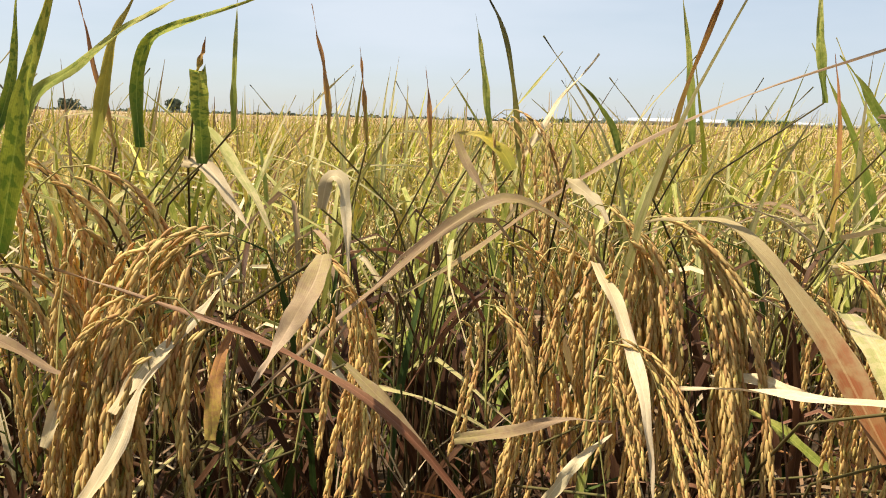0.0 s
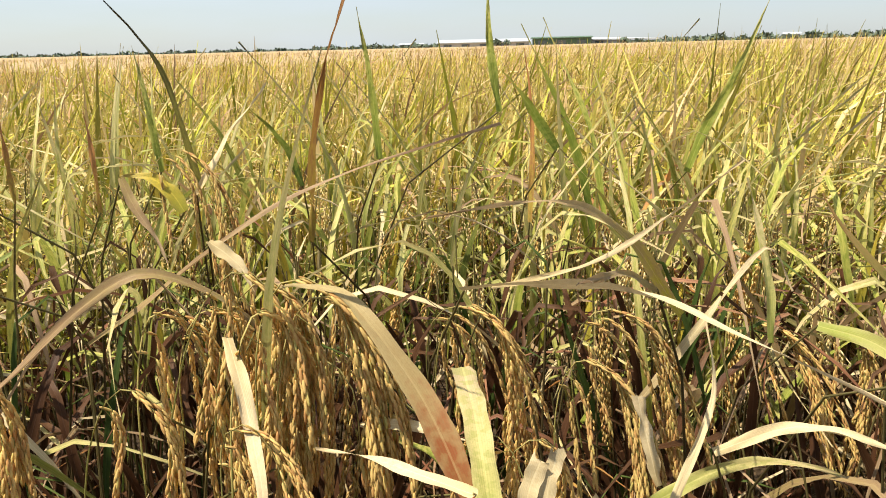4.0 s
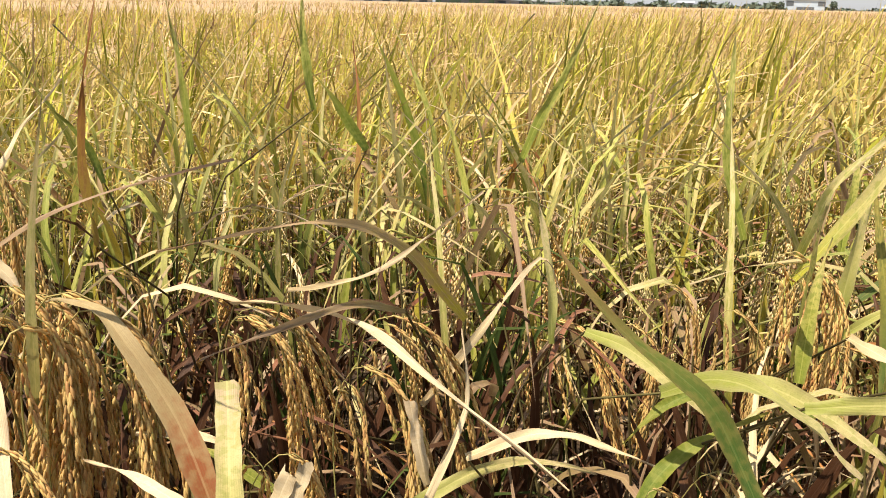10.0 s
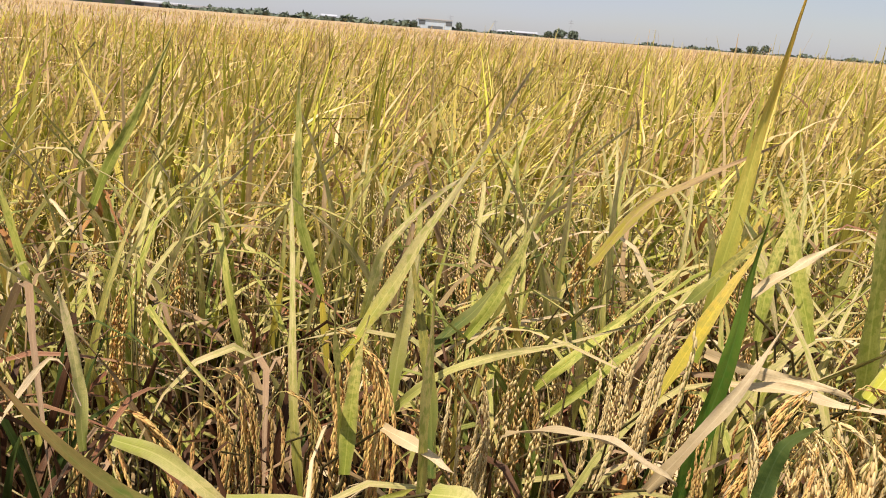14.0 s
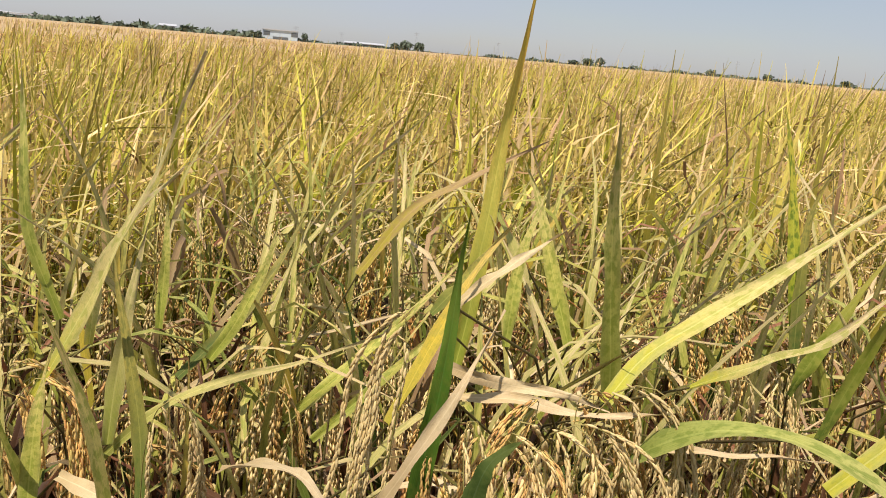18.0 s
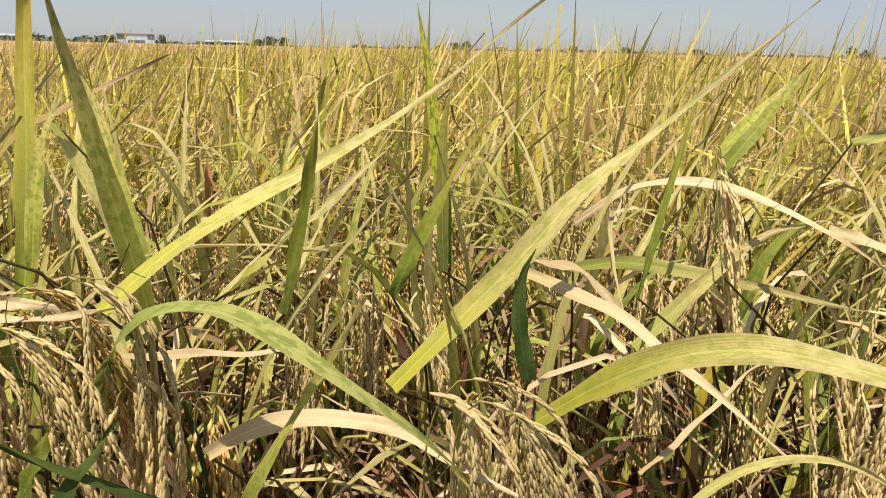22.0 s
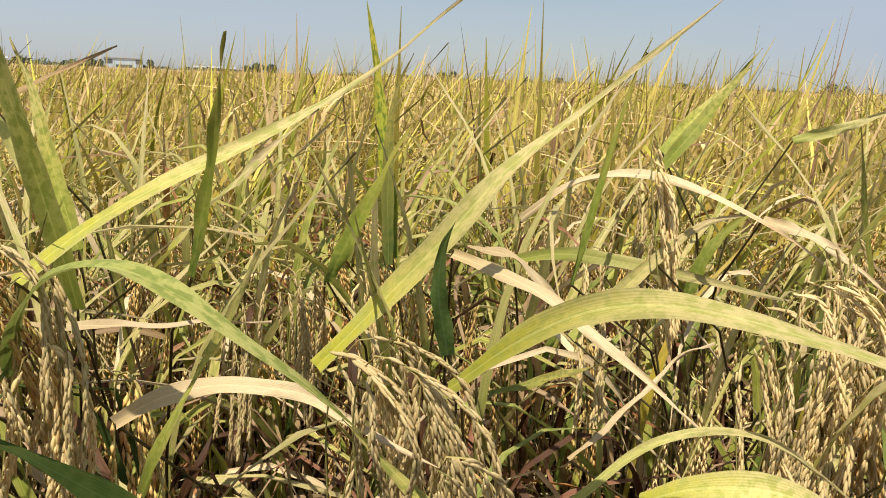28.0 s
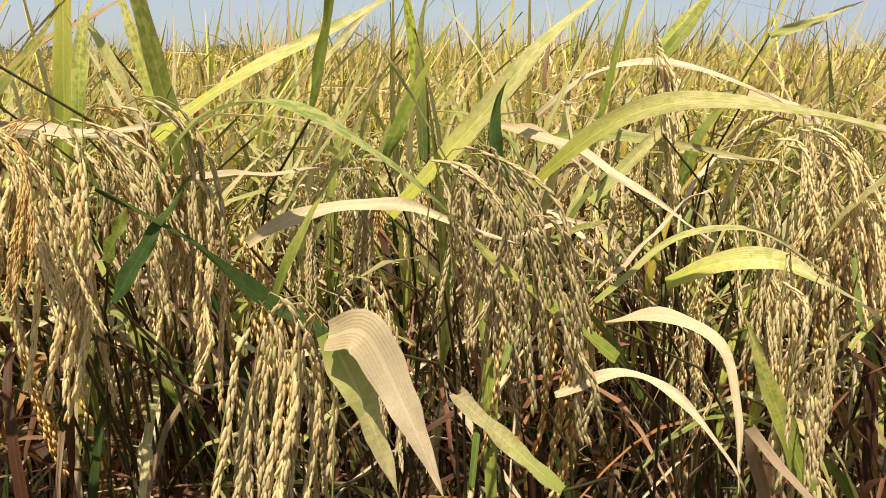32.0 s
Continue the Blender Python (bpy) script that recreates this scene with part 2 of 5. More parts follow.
GOLD = grain_material("ripe_grain", (0.72, 0.50, 0.18), (0.58, 0.30, 0.11), (0.62, 0.52, 0.16), None)
PALE = grain_material("pale_grain", (0.78, 0.62, 0.31), (0.72, 0.54, 0.24), (0.68, 0.60, 0.25), None)
RACHIS = leaf_material("head_stalk", (0.36, 0.36, 0.10), (0.50, 0.42, 0.15), (0.58, 0.44, 0.18), (0.40, 0.30, 0.10), 0.3)
# stalks darken towards the foot: shade between the plants painted into the colour
STALK = leaf_material("rice_stalk_shaded_foot", (0.05, 0.03, 0.015), (0.10, 0.075, 0.03), (0.22, 0.19, 0.07), (0.10, 0.06, 0.03), 0.4, half=0.8)
# withered lower leaves; the undergrowth's shade is put into their near-black brown
SHADED_LITTER = leaf_material("shaded_withered_leaf", (0.05, 0.022, 0.010), (0.09, 0.040, 0.018), (0.16, 0.08, 0.04), (0.05, 0.022, 0.010), 0.5, through=0.26)
FIELD_LEAF = leaf_material("field_leaf", (0.25, 0.26, 0.035), (0.56, 0.47, 0.075), (0.65, 0.51, 0.15), (0.32, 0.29, 0.05), 0.45, True, through=0.16)
FIELD_GREEN = leaf_material("field_green_leaf", (0.15, 0.20, 0.025), (0.40, 0.41, 0.035), (0.52, 0.46, 0.06), (0.20, 0.24, 0.05), 0.4, True, through=0.16)
FIELD_STRAW = leaf_material("field_straw_leaf", (0.45, 0.33, 0.13), (0.66, 0.50, 0.24), (0.60, 0.42, 0.22), (0.50, 0.36, 0.16), 0.35, True, through=0.14)
FIELD_BROWN = leaf_material("field_brown_leaf", (0.30, 0.17, 0.07), (0.36, 0.22, 0.11), (0.44, 0.29, 0.17), (0.24, 0.13, 0.06), 0.4, True, through=0.14)
FIELD_GRAIN = grain_material("field_grain", (0.60, 0.46, 0.16), (0.48, 0.33, 0.11), (0.50, 0.47, 0.13), None)


def canopy_material():
    """The ripe field seen from far: heads and leaf tips run together."""
    k = Tree("far_crop")
    where = k.add("TexCoord").outputs["Object"]
    fine, mid, wide = k.noise(where, 14.0, 4), k.noise(where, 1.6, 3), k.noise(where, 0.05, 3)
    col = k.ramp(fine, [(0.3, (0.20, 0.14, 0.07)), (0.5, (0.37, 0.26, 0.14)), (0.7, (0.48, 0.35, 0.21))])
    col = k.mix(k.math("MULTIPLY", k.ramp(mid, [(0.4, (0, 0, 0)), (0.65, (1, 1, 1))]), 0.3), col, (0.42, 0.38, 0.10))
    col = k.mix(k.math("MULTIPLY", wide, 0.5), col, (0.46, 0.31, 0.21))
    return k.finish(col, 0.75, fine, 0.6, 0.05, 0.0, 0.2)


def soil_material():
    k = Tree("paddy_soil")
    where = k.add("TexCoord").outputs["Object"]
    a, bb = k.noise(where, 6.0, 5), k.noise(where, 45.0, 4)
    col = k.ramp(a, [(0.3, (0.03, 0.02, 0.012)), (0.6, (0.07, 0.045, 0.026)), (0.8, (0.11, 0.075, 0.042))])
    col = k.mix(k.math("MULTIPLY", k.ramp(bb, [(0.55, (0, 0, 0)), (0.65, (1, 1, 1))]), 0.5), col, (0.16, 0.10, 0.05))
    return k.finish(col, 0.9, bb, 0.6, 0.02, 0.0, 0.2)


def plain(name, a, bcol, scale, rough=0.7, bump=0.2, dist=0.05):
    """Paint, cladding or far foliage: two shades in patches and a finer grain."""
    k = Tree(name)
    where = k.add("TexCoord").outputs["Object"]
    n1, n2 = k.noise(where, scale, 4), k.noise(where, scale * 9, 3)
    col = k.ramp(k.math("ADD", k.math("MULTIPLY", n1, 0.6), k.math("MULTIPLY", n2, 0.4)), [(0.35, a), (0.65, bcol)])
    return k.finish(col, rough, n2, bump, dist, 0.0, 0.3)


CROP, SOIL = canopy_material(), soil_material()
# white roofs greyed down: distance haze is mixed into the colour
WHITE_ROOF = plain("hazed_white_roof", (0.38, 0.40, 0.43), (0.45, 0.47, 0.50), 0.2, 0.5)
GREY_WALL = plain("grey_cladding", (0.42, 0.40, 0.38), (0.50, 0.48, 0.45), 0.3)
GREEN_WALL = plain("green_netting", (0.07, 0.12, 0.08), (0.10, 0.15, 0.10), 0.4, 0.8)
BLUE_WALL = plain("blue_grey_wall", (0.42, 0.52, 0.60), (0.52, 0.60, 0.66), 0.4)
DARK_OPENING = plain("shaded_opening", (0.10, 0.12, 0.13), (0.14, 0.15, 0.16), 0.5)
# foliage colour lightened to carry the haze of the distance
FAR_LEAF = plain("hazed_far_foliage", (0.09, 0.12, 0.085), (0.14, 0.17, 0.12), 0.6, 0.9)
FAR_BARK = plain("far_bark", (0.12, 0.09, 0.07), (0.17, 0.13, 0.10), 1.0, 0.9)
STEEL = plain("galvanised_steel", (0.35, 0.37, 0.39), (0.42, 0.44, 0.46), 0.8, 0.5)

# ---- building blocks ----


def mesh_of(name, verts, faces, uvs=None, mats=(), slots=None, smooth=True):
    me = bpy.data.meshes.new(name)
    me.from_pydata([tuple(v) for v in verts], [], [tuple(f) for f in faces])
    for m in mats:
        me.materials.append(m)
    if uvs is not None:
        layer = me.uv_layers.new(name="UVMap")
        loops = np.empty(len(me.loops), dtype=np.int32)
        me.loops.foreach_get("vertex_index", loops)
        layer.data.foreach_set("uv", np.asarray(uvs, dtype=np.float32)[loops].ravel())
    if slots is not None:
        me.polygons.foreach_set("material_index", np.asarray(slots, dtype=np.int32))
    if smooth:
        me.polygons.foreach_set("use_smooth", np.ones(len(me.polygons), dtype=bool))
    me.update()
    return me


def part(name, me, parent, label="", m=None):
    """Links a mesh as one object under a thing or under a part."""
    ob = new(name, me)
    ob.parent = parent
    if m is not None:
        ob.matrix_basis = m
    return tagged(ob, label)


def bend(points, n):
    """n places along a smooth curve through the points."""
    p = np.array(points, float)
    p = np.vstack([2 * p[0] - p[1], p, 2 * p[-1] - p[-2]])
    length = np.r_[0, np.cumsum(np.linalg.norm(np.diff(p[1:-1], axis=0), axis=1))]
    out = []
    for s in np.linspace(0, length[-1], n):
        i = min(int(np.searchsorted(length, s, "right")) - 1, len(p) - 4)
        u = (s - length[i]) / max(length[i + 1] - length[i], 1e-9)
        a, b0, c, d = p[i : i + 4]
        out.append(0.5 * (2 * b0 + (c - a) * u + (2 * a - 5 * b0 + 4 * c - d) * u**2 + (3 * b0 - a - 3 * c + d) * u**3))
    return np.array(out)


def unit(v):
    return v / np.maximum(np.linalg.norm(v, axis=-1, keepdims=True), 1e-9)


def blade(points, width, turn=0.0, spin=0.0, cut=False, n=18, fold=0.18, rng=None, curl=0.0, taper=1.45, roll=0.0):
    """A leaf blade along the points: folded along its midrib, widest a third of the way up, drawn out to a tip or torn off."""
    rng = rng or np.random.default_rng(7)
    c = bend(points, n)
    s = np.linspace(0, 1, n)
    along = unit(np.gradient(c, axis=0))
    mid = c[n // 2]
    toward = unit(unit(np.array([0.35, -0.25, 1.25]) - mid) + [0, 0, 0.8])
    side = unit(np.cross(along, toward))
    face = np.cross(side, along)
    ang = np.radians(turn + spin * (s - 0.5) + 10 * np.sin(s * 9 + rng.uniform(0, 6)))[:, None]
    side, face = side * np.cos(ang) + face * np.sin(ang), face * np.cos(ang) - side * np.sin(ang)
    prof = np.minimum(0.66 + 1.5 * s, 1.0) * (1 if cut else np.clip(1.0 - ((s - 0.22) / 0.78).clip(0, 1) ** taper, 0.02, 1))
    if roll:  # the dried end rolls up into a string
        prof = np.maximum(prof * (1 - roll * ((s - 0.38) / 0.3).clip(0, 1)), 0.03)
    prof = prof * (1 + 0.05 * np.sin(s * 31 + rng.uniform(0, 6)))
    half = 0.5 * width * prof[:, None]
    cols, us = (-1.0, -0.55, -0.06, 0.06, 0.55, 1.0), (0.0, 0.22, 0.47, 0.53, 0.78, 1.0)
    verts, uvs = [], []
    lift = fold + curl * s[:, None]
    for k, u in zip(cols, us):
        wave = 0.0016 * np.sin(s * rng.uniform(10, 20) + rng.uniform(0, 6))[:, None] * abs(k)
        edge = c + side * half * k + face * (abs(k) * half * lift + wave)
        if cut:
            edge[-1] = edge[-1] + along[-1] * width * rng.uniform(-0.3, 0.3)
        verts.append(edge)
        uvs.append(np.stack([np.full(n, u), s], 1))
    m = len(cols)
    faces = [(j * n + i, j * n + i + 1, (j + 1) * n + i + 1, (j + 1) * n + i) for j in range(m - 1) for i in range(n - 1)]
    return np.concatenate(verts), faces, np.concatenate(uvs)


def tube(points, r0, r1, n=10, sides=6):
    """A round stalk along the points."""
    c = bend(points, n)
    along = unit(np.gradient(c, axis=0))
    a = unit(np.cross(along, [0.31, 0.17, 0.93]))
    b0 = np.cross(along, a)
    r = np.linspace(r0, r1, n)[:, None]
    verts = np.concatenate([c + r * (a * math.cos(q) + b0 * math.sin(q)) for q in np.linspace(0, 2 * math.pi, sides, endpoint=False)])
    faces = [(j * n + i, ((j + 1) % sides) * n + i, ((j + 1) % sides) * n + i + 1, j * n + i + 1) for j in range(sides) for i in range(n - 1)]
    uvs = np.concatenate([np.stack([np.full(n, j / sides), np.linspace(0, 1, n)], 1) for j in range(sides)])
    return verts, faces, uvs


class Heap:
    """Gathers pieces into one mesh."""

    def __init__(self):
        self.v, self.f, self.u, self.s, self.n = [], [], [], [], 0

    def put(self, piece, slot=0):
        v, f, u = piece
        self.v.append(v), self.u.append(u)
        self.f += [tuple(i + self.n for i in q) for q in f]
        self.s += [slot] * len(f)
        self.n += len(v)

    def mesh(self, name, mats):
        return mesh_of(name, np.concatenate(self.v), self.f, np.concatenate(self.u), mats, self.s)


def grain(at, way, size, rng, rich=True):
    """One rice grain: a slender spindle, a little flat, with a short beak."""
    way = unit(way)
    a = unit(np.cross(way, rng.normal(size=3)))
    b0 = np.cross(way, a)
    rings = ((0.16, 0.66), (0.45, 1.0), (0.78, 0.66)) if rich else ((0.42, 1.05),)
    n = 5 if rich else 4
    verts = [at]
    for h, r in rings:
        for q in range(n):
            w = 2 * math.pi * q / n
            verts.append(at + size * (way * h + 0.132 * r * (a * math.cos(w) + 0.75 * b0 * math.sin(w))))
    verts.append(at + size * way * 1.03)
    last = len(verts) - 1
    faces = [(0, 1 + (q + 1) % n, 1 + q) for q in range(n)]
    for j in range(len(rings) - 1):
        faces += [(1 + j * n + q, 1 + j * n + (q + 1) % n, 1 + (j + 1) * n + (q + 1) % n, 1 + (j + 1) * n + q) for q in range(n)]
    faces += [(last - n + q, last - n + (q + 1) % n, last) for q in range(n)]
    return np.array(verts), faces, np.full((last + 1, 2), 0.5)


def panicle_mesh(name, seed, length, reach, branches, mat, size=0.0098, spread=0.008, pace=0.0034, rich=False, fling=0.16):
    """A nodding head of rice: the stalk rises and bends over along +x; from it the branches hang straight down as strings of close-set grains."""
    rng = np.random.default_rng(seed)
    heap, husks = Heap(), Heap()
    spine = [(0, 0, -0.10), (0.002, 0, -0.02), (reach * 0.25, 0, length * 0.12), (reach * 0.60, 0.001, length * 0.155), (reach * 0.90, 0.003, length * 0.08), (reach * 1.06, 0.004, -length * 0.10), (reach * 1.12, 0.006, -length * 0.34)]
    line = bend(spine, 90)
    heap.put(tube(spine, 0.0010, 0.0005, 18, 3))
    for k in range(branches):
        f = 0.36 + 0.56 * (k + rng.uniform(0, 0.8)) / branches
        i0 = int(f * 89)
        start, along = line[i0], unit(line[min(i0 + 1, 89)] - line[i0 - 1])
        drop = max(start[2] + length * rng.uniform(0.30, 0.60), 0.30 * length)
        off = np.array([*rng.normal(0, spread, 2), 0.0]) * [1.0, 1.4, 0]
        sway = rng.normal(0, 0.0022, 3) * [1, 1, 0]
        s = np.linspace(0, 1, 9)[:, None]
        run = start + along * [1, 1, 0.4] * drop * fling * (1 - np.exp(-3.2 * s)) + off * (1 - np.exp(-4 * s)) + sway * np.sin(s * 8 + k) - np.array([0, 0, 1.0]) * drop * s**1.25
        heap.put(tube(run, 0.0005, 0.0003, 9, 3))
        far = np.linalg.norm(np.diff(run, axis=0), axis=1).sum()
        count, turn0 = int(far / pace), rng.uniform(0, 6.3)
        pts = bend(run, count + 1)
        for i in range(1, count + 1):
            if rng.random() < 0.04 + (0.6 if i < 0.16 * count else 0):
                continue
            q = turn0 + i * 2.4 + rng.normal(0, 0.3)
            side = np.array([math.cos(q), math.sin(q), 0.0])
            way = unit(pts[i] - pts[i - 1]) + side * rng.uniform(0.02, 0.15) + rng.normal(0, 0.03, 3)
            husks.put(grain(pts[i] + side * size * 0.12 - way * size * 0.4, way, size * rng.uniform(0.85, 1.1), rng, rich))
    return heap.mesh(name, [RACHIS]), husks.mesh("ear", [mat])


def hang_head(plant, meshes, m):
    """A head under its plant: the bent stalk and, on it, its grains."""
    head = part("panicle", meshes[0], plant, m=m)
    tagged(part("ear", meshes[1], head), "close-packed ripe rice grains in the husk", kind="stuff")
    return head
# ---- the large structure: soil, the standing crop, the far edge ----

CENTRE = np.array([0.38, -0.02])


def quick_mesh(name, verts, quads, uvs, slots, mats):
    """A large mesh of quads, filled from arrays."""
    me = bpy.data.meshes.new(name)
    me.vertices.add(len(verts))
    me.vertices.foreach_set("co", np.asarray(verts, np.float32).ravel())
    me.loops.add(len(quads) * 4)
    me.loops.foreach_set("vertex_index", np.asarray(quads, np.int32).ravel())
    me.polygons.add(len(quads))
    me.polygons.foreach_set("loop_start", np.arange(0, len(quads) * 4, 4, dtype=np.int32))
    for m in mats:
        me.materials.append(m)
    me.polygons.foreach_set("material_index", np.asarray(slots, np.int32))
    me.polygons.foreach_set("use_smooth", np.ones(len(quads), bool))
    layer = me.uv_layers.new(name="UVMap")
    layer.data.foreach_set("uv", np.asarray(uvs, np.float32)[np.asarray(quads).ravel()].ravel())
    me.update(calc_edges=True)
    me.validate()
    return me


def sheet(name, r0, r1, rings, spokes, height, mats):
    """A ring of ground or crop round the origin, closer knit near by."""
    r = np.geomspace(max(r0, 0.5), r1, rings)
    if r0 == 0:
        r[0] = 0.0
    a = np.linspace(0, 2 * math.pi, spokes, endpoint=False)
    x, y = np.outer(r, np.sin(a)), np.outer(r, np.cos(a))
    z = np.array([[height(px, py) for px, py in zip(rx, ry)] for rx, ry in zip(x, y)])
    verts = np.stack([x, y, z], -1).reshape(-1, 3)
    i, j = np.meshgrid(np.arange(rings - 1), np.arange(spokes), indexing="ij")
    i, j = i.ravel(), j.ravel()
    k = (j + 1) % spokes
    quads = np.stack([i * spokes + j, i * spokes + k, (i + 1) * spokes + k, (i + 1) * spokes + j], 1)[:, ::-1]
    return new(name, quick_mesh(name, verts, quads, verts[:, :2], np.zeros(len(quads)), mats))


tagged(sheet("ground", 0, 4500, 70, 96, lambda x, y: 0.025 * noise.noise((x * 2, y * 2, 0)) if x * x + y * y < 900 else -0.02, [SOIL]),
       "dark damp paddy soil under the ripe crop", "ground", kind="structure")


def crop_height(x, y):
    """The top of the crop; it stops at the field's edge along which the camera is carried."""
    inside = (x - CENTRE[0]) * math.sin(radians(21)) + (y - CENTRE[1]) * math.cos(radians(21))
    rise = min(1.0, max(0.0, (inside + 0.5) / 1.5)) * min(1.0, max(0.0, (math.hypot(x, y) - 4.5) / 2.0))
    top = 0.66 + 0.12 * min(1.0, (x * x + y * y) / 400) + 0.09 * noise.noise((x * 3, y * 3, 1)) + 0.05 * noise.noise((x * 0.3, y * 0.3, 5))
    return -0.3 + (top + 0.3) * rise


tagged(sheet("rice_crop", 4.5, 430, 150, 420, crop_height, [CROP]),
       "ripe golden rice crop stretching away to the horizon", "rice field", kind="stuff")



def strips(rng, base, top, lean_to, bow, width, k, zigzag=0.0):
    """Many narrow ribbons at once: each rises from base by top along its lean, bowing over; k places along each."""
    n = len(base)
    s = np.linspace(0, 1, k)
    aim = np.stack([np.cos(lean_to), np.sin(lean_to), np.zeros(n)], 1)
    c = base[:, None] + aim[:, None] * (bow[:, None] * s**2)[..., None] + np.array([0, 0, 1.0]) * (top[:, None] * (s - 0.22 * np.abs(bow[:, None]) / (np.abs(top[:, None]) + 0.1) * s**3))[..., None]
    q = rng.uniform(0, 2 * math.pi, n)
    side = np.stack([np.cos(q), np.sin(q), rng.normal(0, 0.2, n)], 1)[:, None]
    if zigzag:
        w = np.where(np.arange(k) % 2 == 0, 1.0, zigzag)[None] * np.ones((n, 1))
        w[:, -1] = 0.25
    else:
        w = np.clip(1.05 - s**1.6, 0.04, 1.0)[None] * np.ones((n, 1))
    w = 0.5 * (width[:, None] * w)[..., None]
    verts = np.stack([c - side * w, c + side * w], 2).reshape(-1, 3)
    uv = np.stack([np.broadcast_to([0.0, 1.0], (n, k, 2)), np.broadcast_to(s[None, :, None], (n, k, 2))], -1).reshape(-1, 2)
    i = (np.arange(n)[:, None] * 2 * k + 2 * np.arange(k - 1)[None]).ravel()
    return verts, np.stack([i, i + 1, i + 3, i + 2], 1), uv, k - 1


def stand_of_rice(name, seed, r0, r1, per_metre, blades, kb, heads, kh, label, far=0.0):
    """A ring of standing rice before the walk: erect and bowed leaves, and nodding heads as strings of grain."""
    rng = np.random.default_rng(seed)
    a0, a1 = radians(-52), radians(98)
    count = int(per_metre * 0.5 * (a1 - a0) * (r1**2 - r0**2))
    r = np.sqrt(rng.uniform(r0**2, r1**2, count))
    a = rng.uniform(a0, a1, count)
    hill = np.stack([CENTRE[0] + r * np.sin(a), CENTRE[1] + r * np.cos(a)], 1)
    tall = rng.normal(0, 0.03, count) - 0.03 + 0.10 * np.clip((np.degrees(a) - 12) / 40, 0, 1) - 0.05 * np.clip((8 - np.degrees(a)) / 15, 0, 1)
    V, Q, U, S, at = [], [], [], [], 0

    def add(piece, slots):
        nonlocal at
        v, q, u, per = piece
        V.append(v), Q.append(q + at), U.append(u), S.append(np.repeat(slots, per))
        at += len(v)

    def bases(n, low, spread):
        which = np.repeat(np.arange(count), n)
        b0 = np.c_[hill[which] + rng.normal(0, spread, (len(which), 2)), np.full(len(which), low)]
        return b0, tall[which]

    b0, up = bases(blades, 0.42, 0.036 if far == 0 else 0.05)
    m = len(b0)
    erect = rng.random(m) < 0.38
    top = np.where(erect, rng.uniform(0.44, 0.70, m) + 0.11 * rng.random(m) ** 2, rng.uniform(0.34, 0.52, m)) + up
    bow = np.where(erect, rng.normal(0.18, 0.10, m), rng.uniform(0.20, 0.50, m))
    lean_to = rng.normal(-0.6, 1.05, m)
    kind = rng.choice([0, 1, 2, 4], m, p=[0.52, 0.33, 0.12, 0.03] if far == 0 else [0.40, 0.20, 0.36, 0.04] if far < 1 else [0.14, 0.04, 0.70, 0.12])
    add(strips(rng, b0, top, lean_to, bow, rng.uniform(0.009, 0.020, m) * np.where(erect, 1.3, 1.1) * (1 + far), kb), kind)
    if far < 1.5:  # bent-over and broken straws lying across the stand
        b0, up = bases(max(2, 3 * blades // 4), 0.0, 0.08)
        m = len(b0)
        b0[:, 2] = rng.uniform(0.66, 0.92, m) + up
        add(strips(rng, b0, rng.uniform(-0.14, 0.16, m), rng.uniform(0, 6.3, m), rng.uniform(0.10, 0.40, m), rng.uniform(0.004, 0.012, m) * (1 + far), kb), rng.choice([0, 2, 4], m, p=[0.3, 0.45, 0.25]))
    if heads:
        b0, up = bases(heads, 0.0, 0.075)
        m = len(b0)
        b0[:, 2] = rng.uniform(0.74, 0.93, m) + up
        add(strips(rng, b0, -rng.uniform(0.10, 0.2, m), rng.uniform(0, 6.3, m), rng.normal(0.04, 0.04, m), rng.uniform(0.007, 0.011, m) * (1 + far), kh, 0.35), np.full(m, 3))
        add(strips(rng, b0 + [0, 0, 0.01], -rng.uniform(0.03, 0.09, m), rng.uniform(0, 6.3, m), rng.normal(0.06, 0.03, m), rng.uniform(0.004, 0.009, m) * (1 + far), max(3, kh // 2), 0.3), np.full(m, 3))
    me = quick_mesh(name, np.concatenate(V), np.concatenate(Q), np.concatenate(U), np.concatenate(S), [FIELD_LEAF, FIELD_GREEN, FIELD_STRAW, FIELD_GRAIN, FIELD_BROWN])
    return tagged(new(name, me), label, "rice field", kind="stuff")


stand_of_rice("standing_rice", 11, 1.75, 6.0, 26, 14, 5, 12, 7, "dense ripe rice with yellow-green leaves and nodding golden heads")
stand_of_rice("standing_rice", 12, 5.9, 18.0, 13, 9, 4, 6, 3, "dense ripe rice with upright leaf tips, further into the field", 0.6)
stand_of_rice("standing_rice", 13, 17.0, 75.0, 2.2, 4, 3, 0, 0, "leaf tips standing out of the distant ripe crop", 2.0)

# ---- the far edge of the field ----


def bearing(deg, dist, z=0.0):
    q = radians(deg)
    return Vector((CENTRE[0] + dist * math.sin(q), CENTRE[1] + dist * math.cos(q), z))


def slab(x0, x1, y0, y1, z0, z1):
    v = [(x, y, z) for x in (x0, x1) for y in (y0, y1) for z in (z0, z1)]
    return v, [(0, 1, 3, 2), (4, 6, 7, 5), (0, 4, 5, 1), (2, 3, 7, 6), (0, 2, 6, 4), (1, 5, 7, 3)]


def solid(name, v, f, mat):
    return mesh_of(name, v, f, None, [mat], None, False)


def far_pose(deg, dist):
    return Matrix.LocRotScale(bearing(deg, dist), Euler((0, 0, -radians(deg))), None)


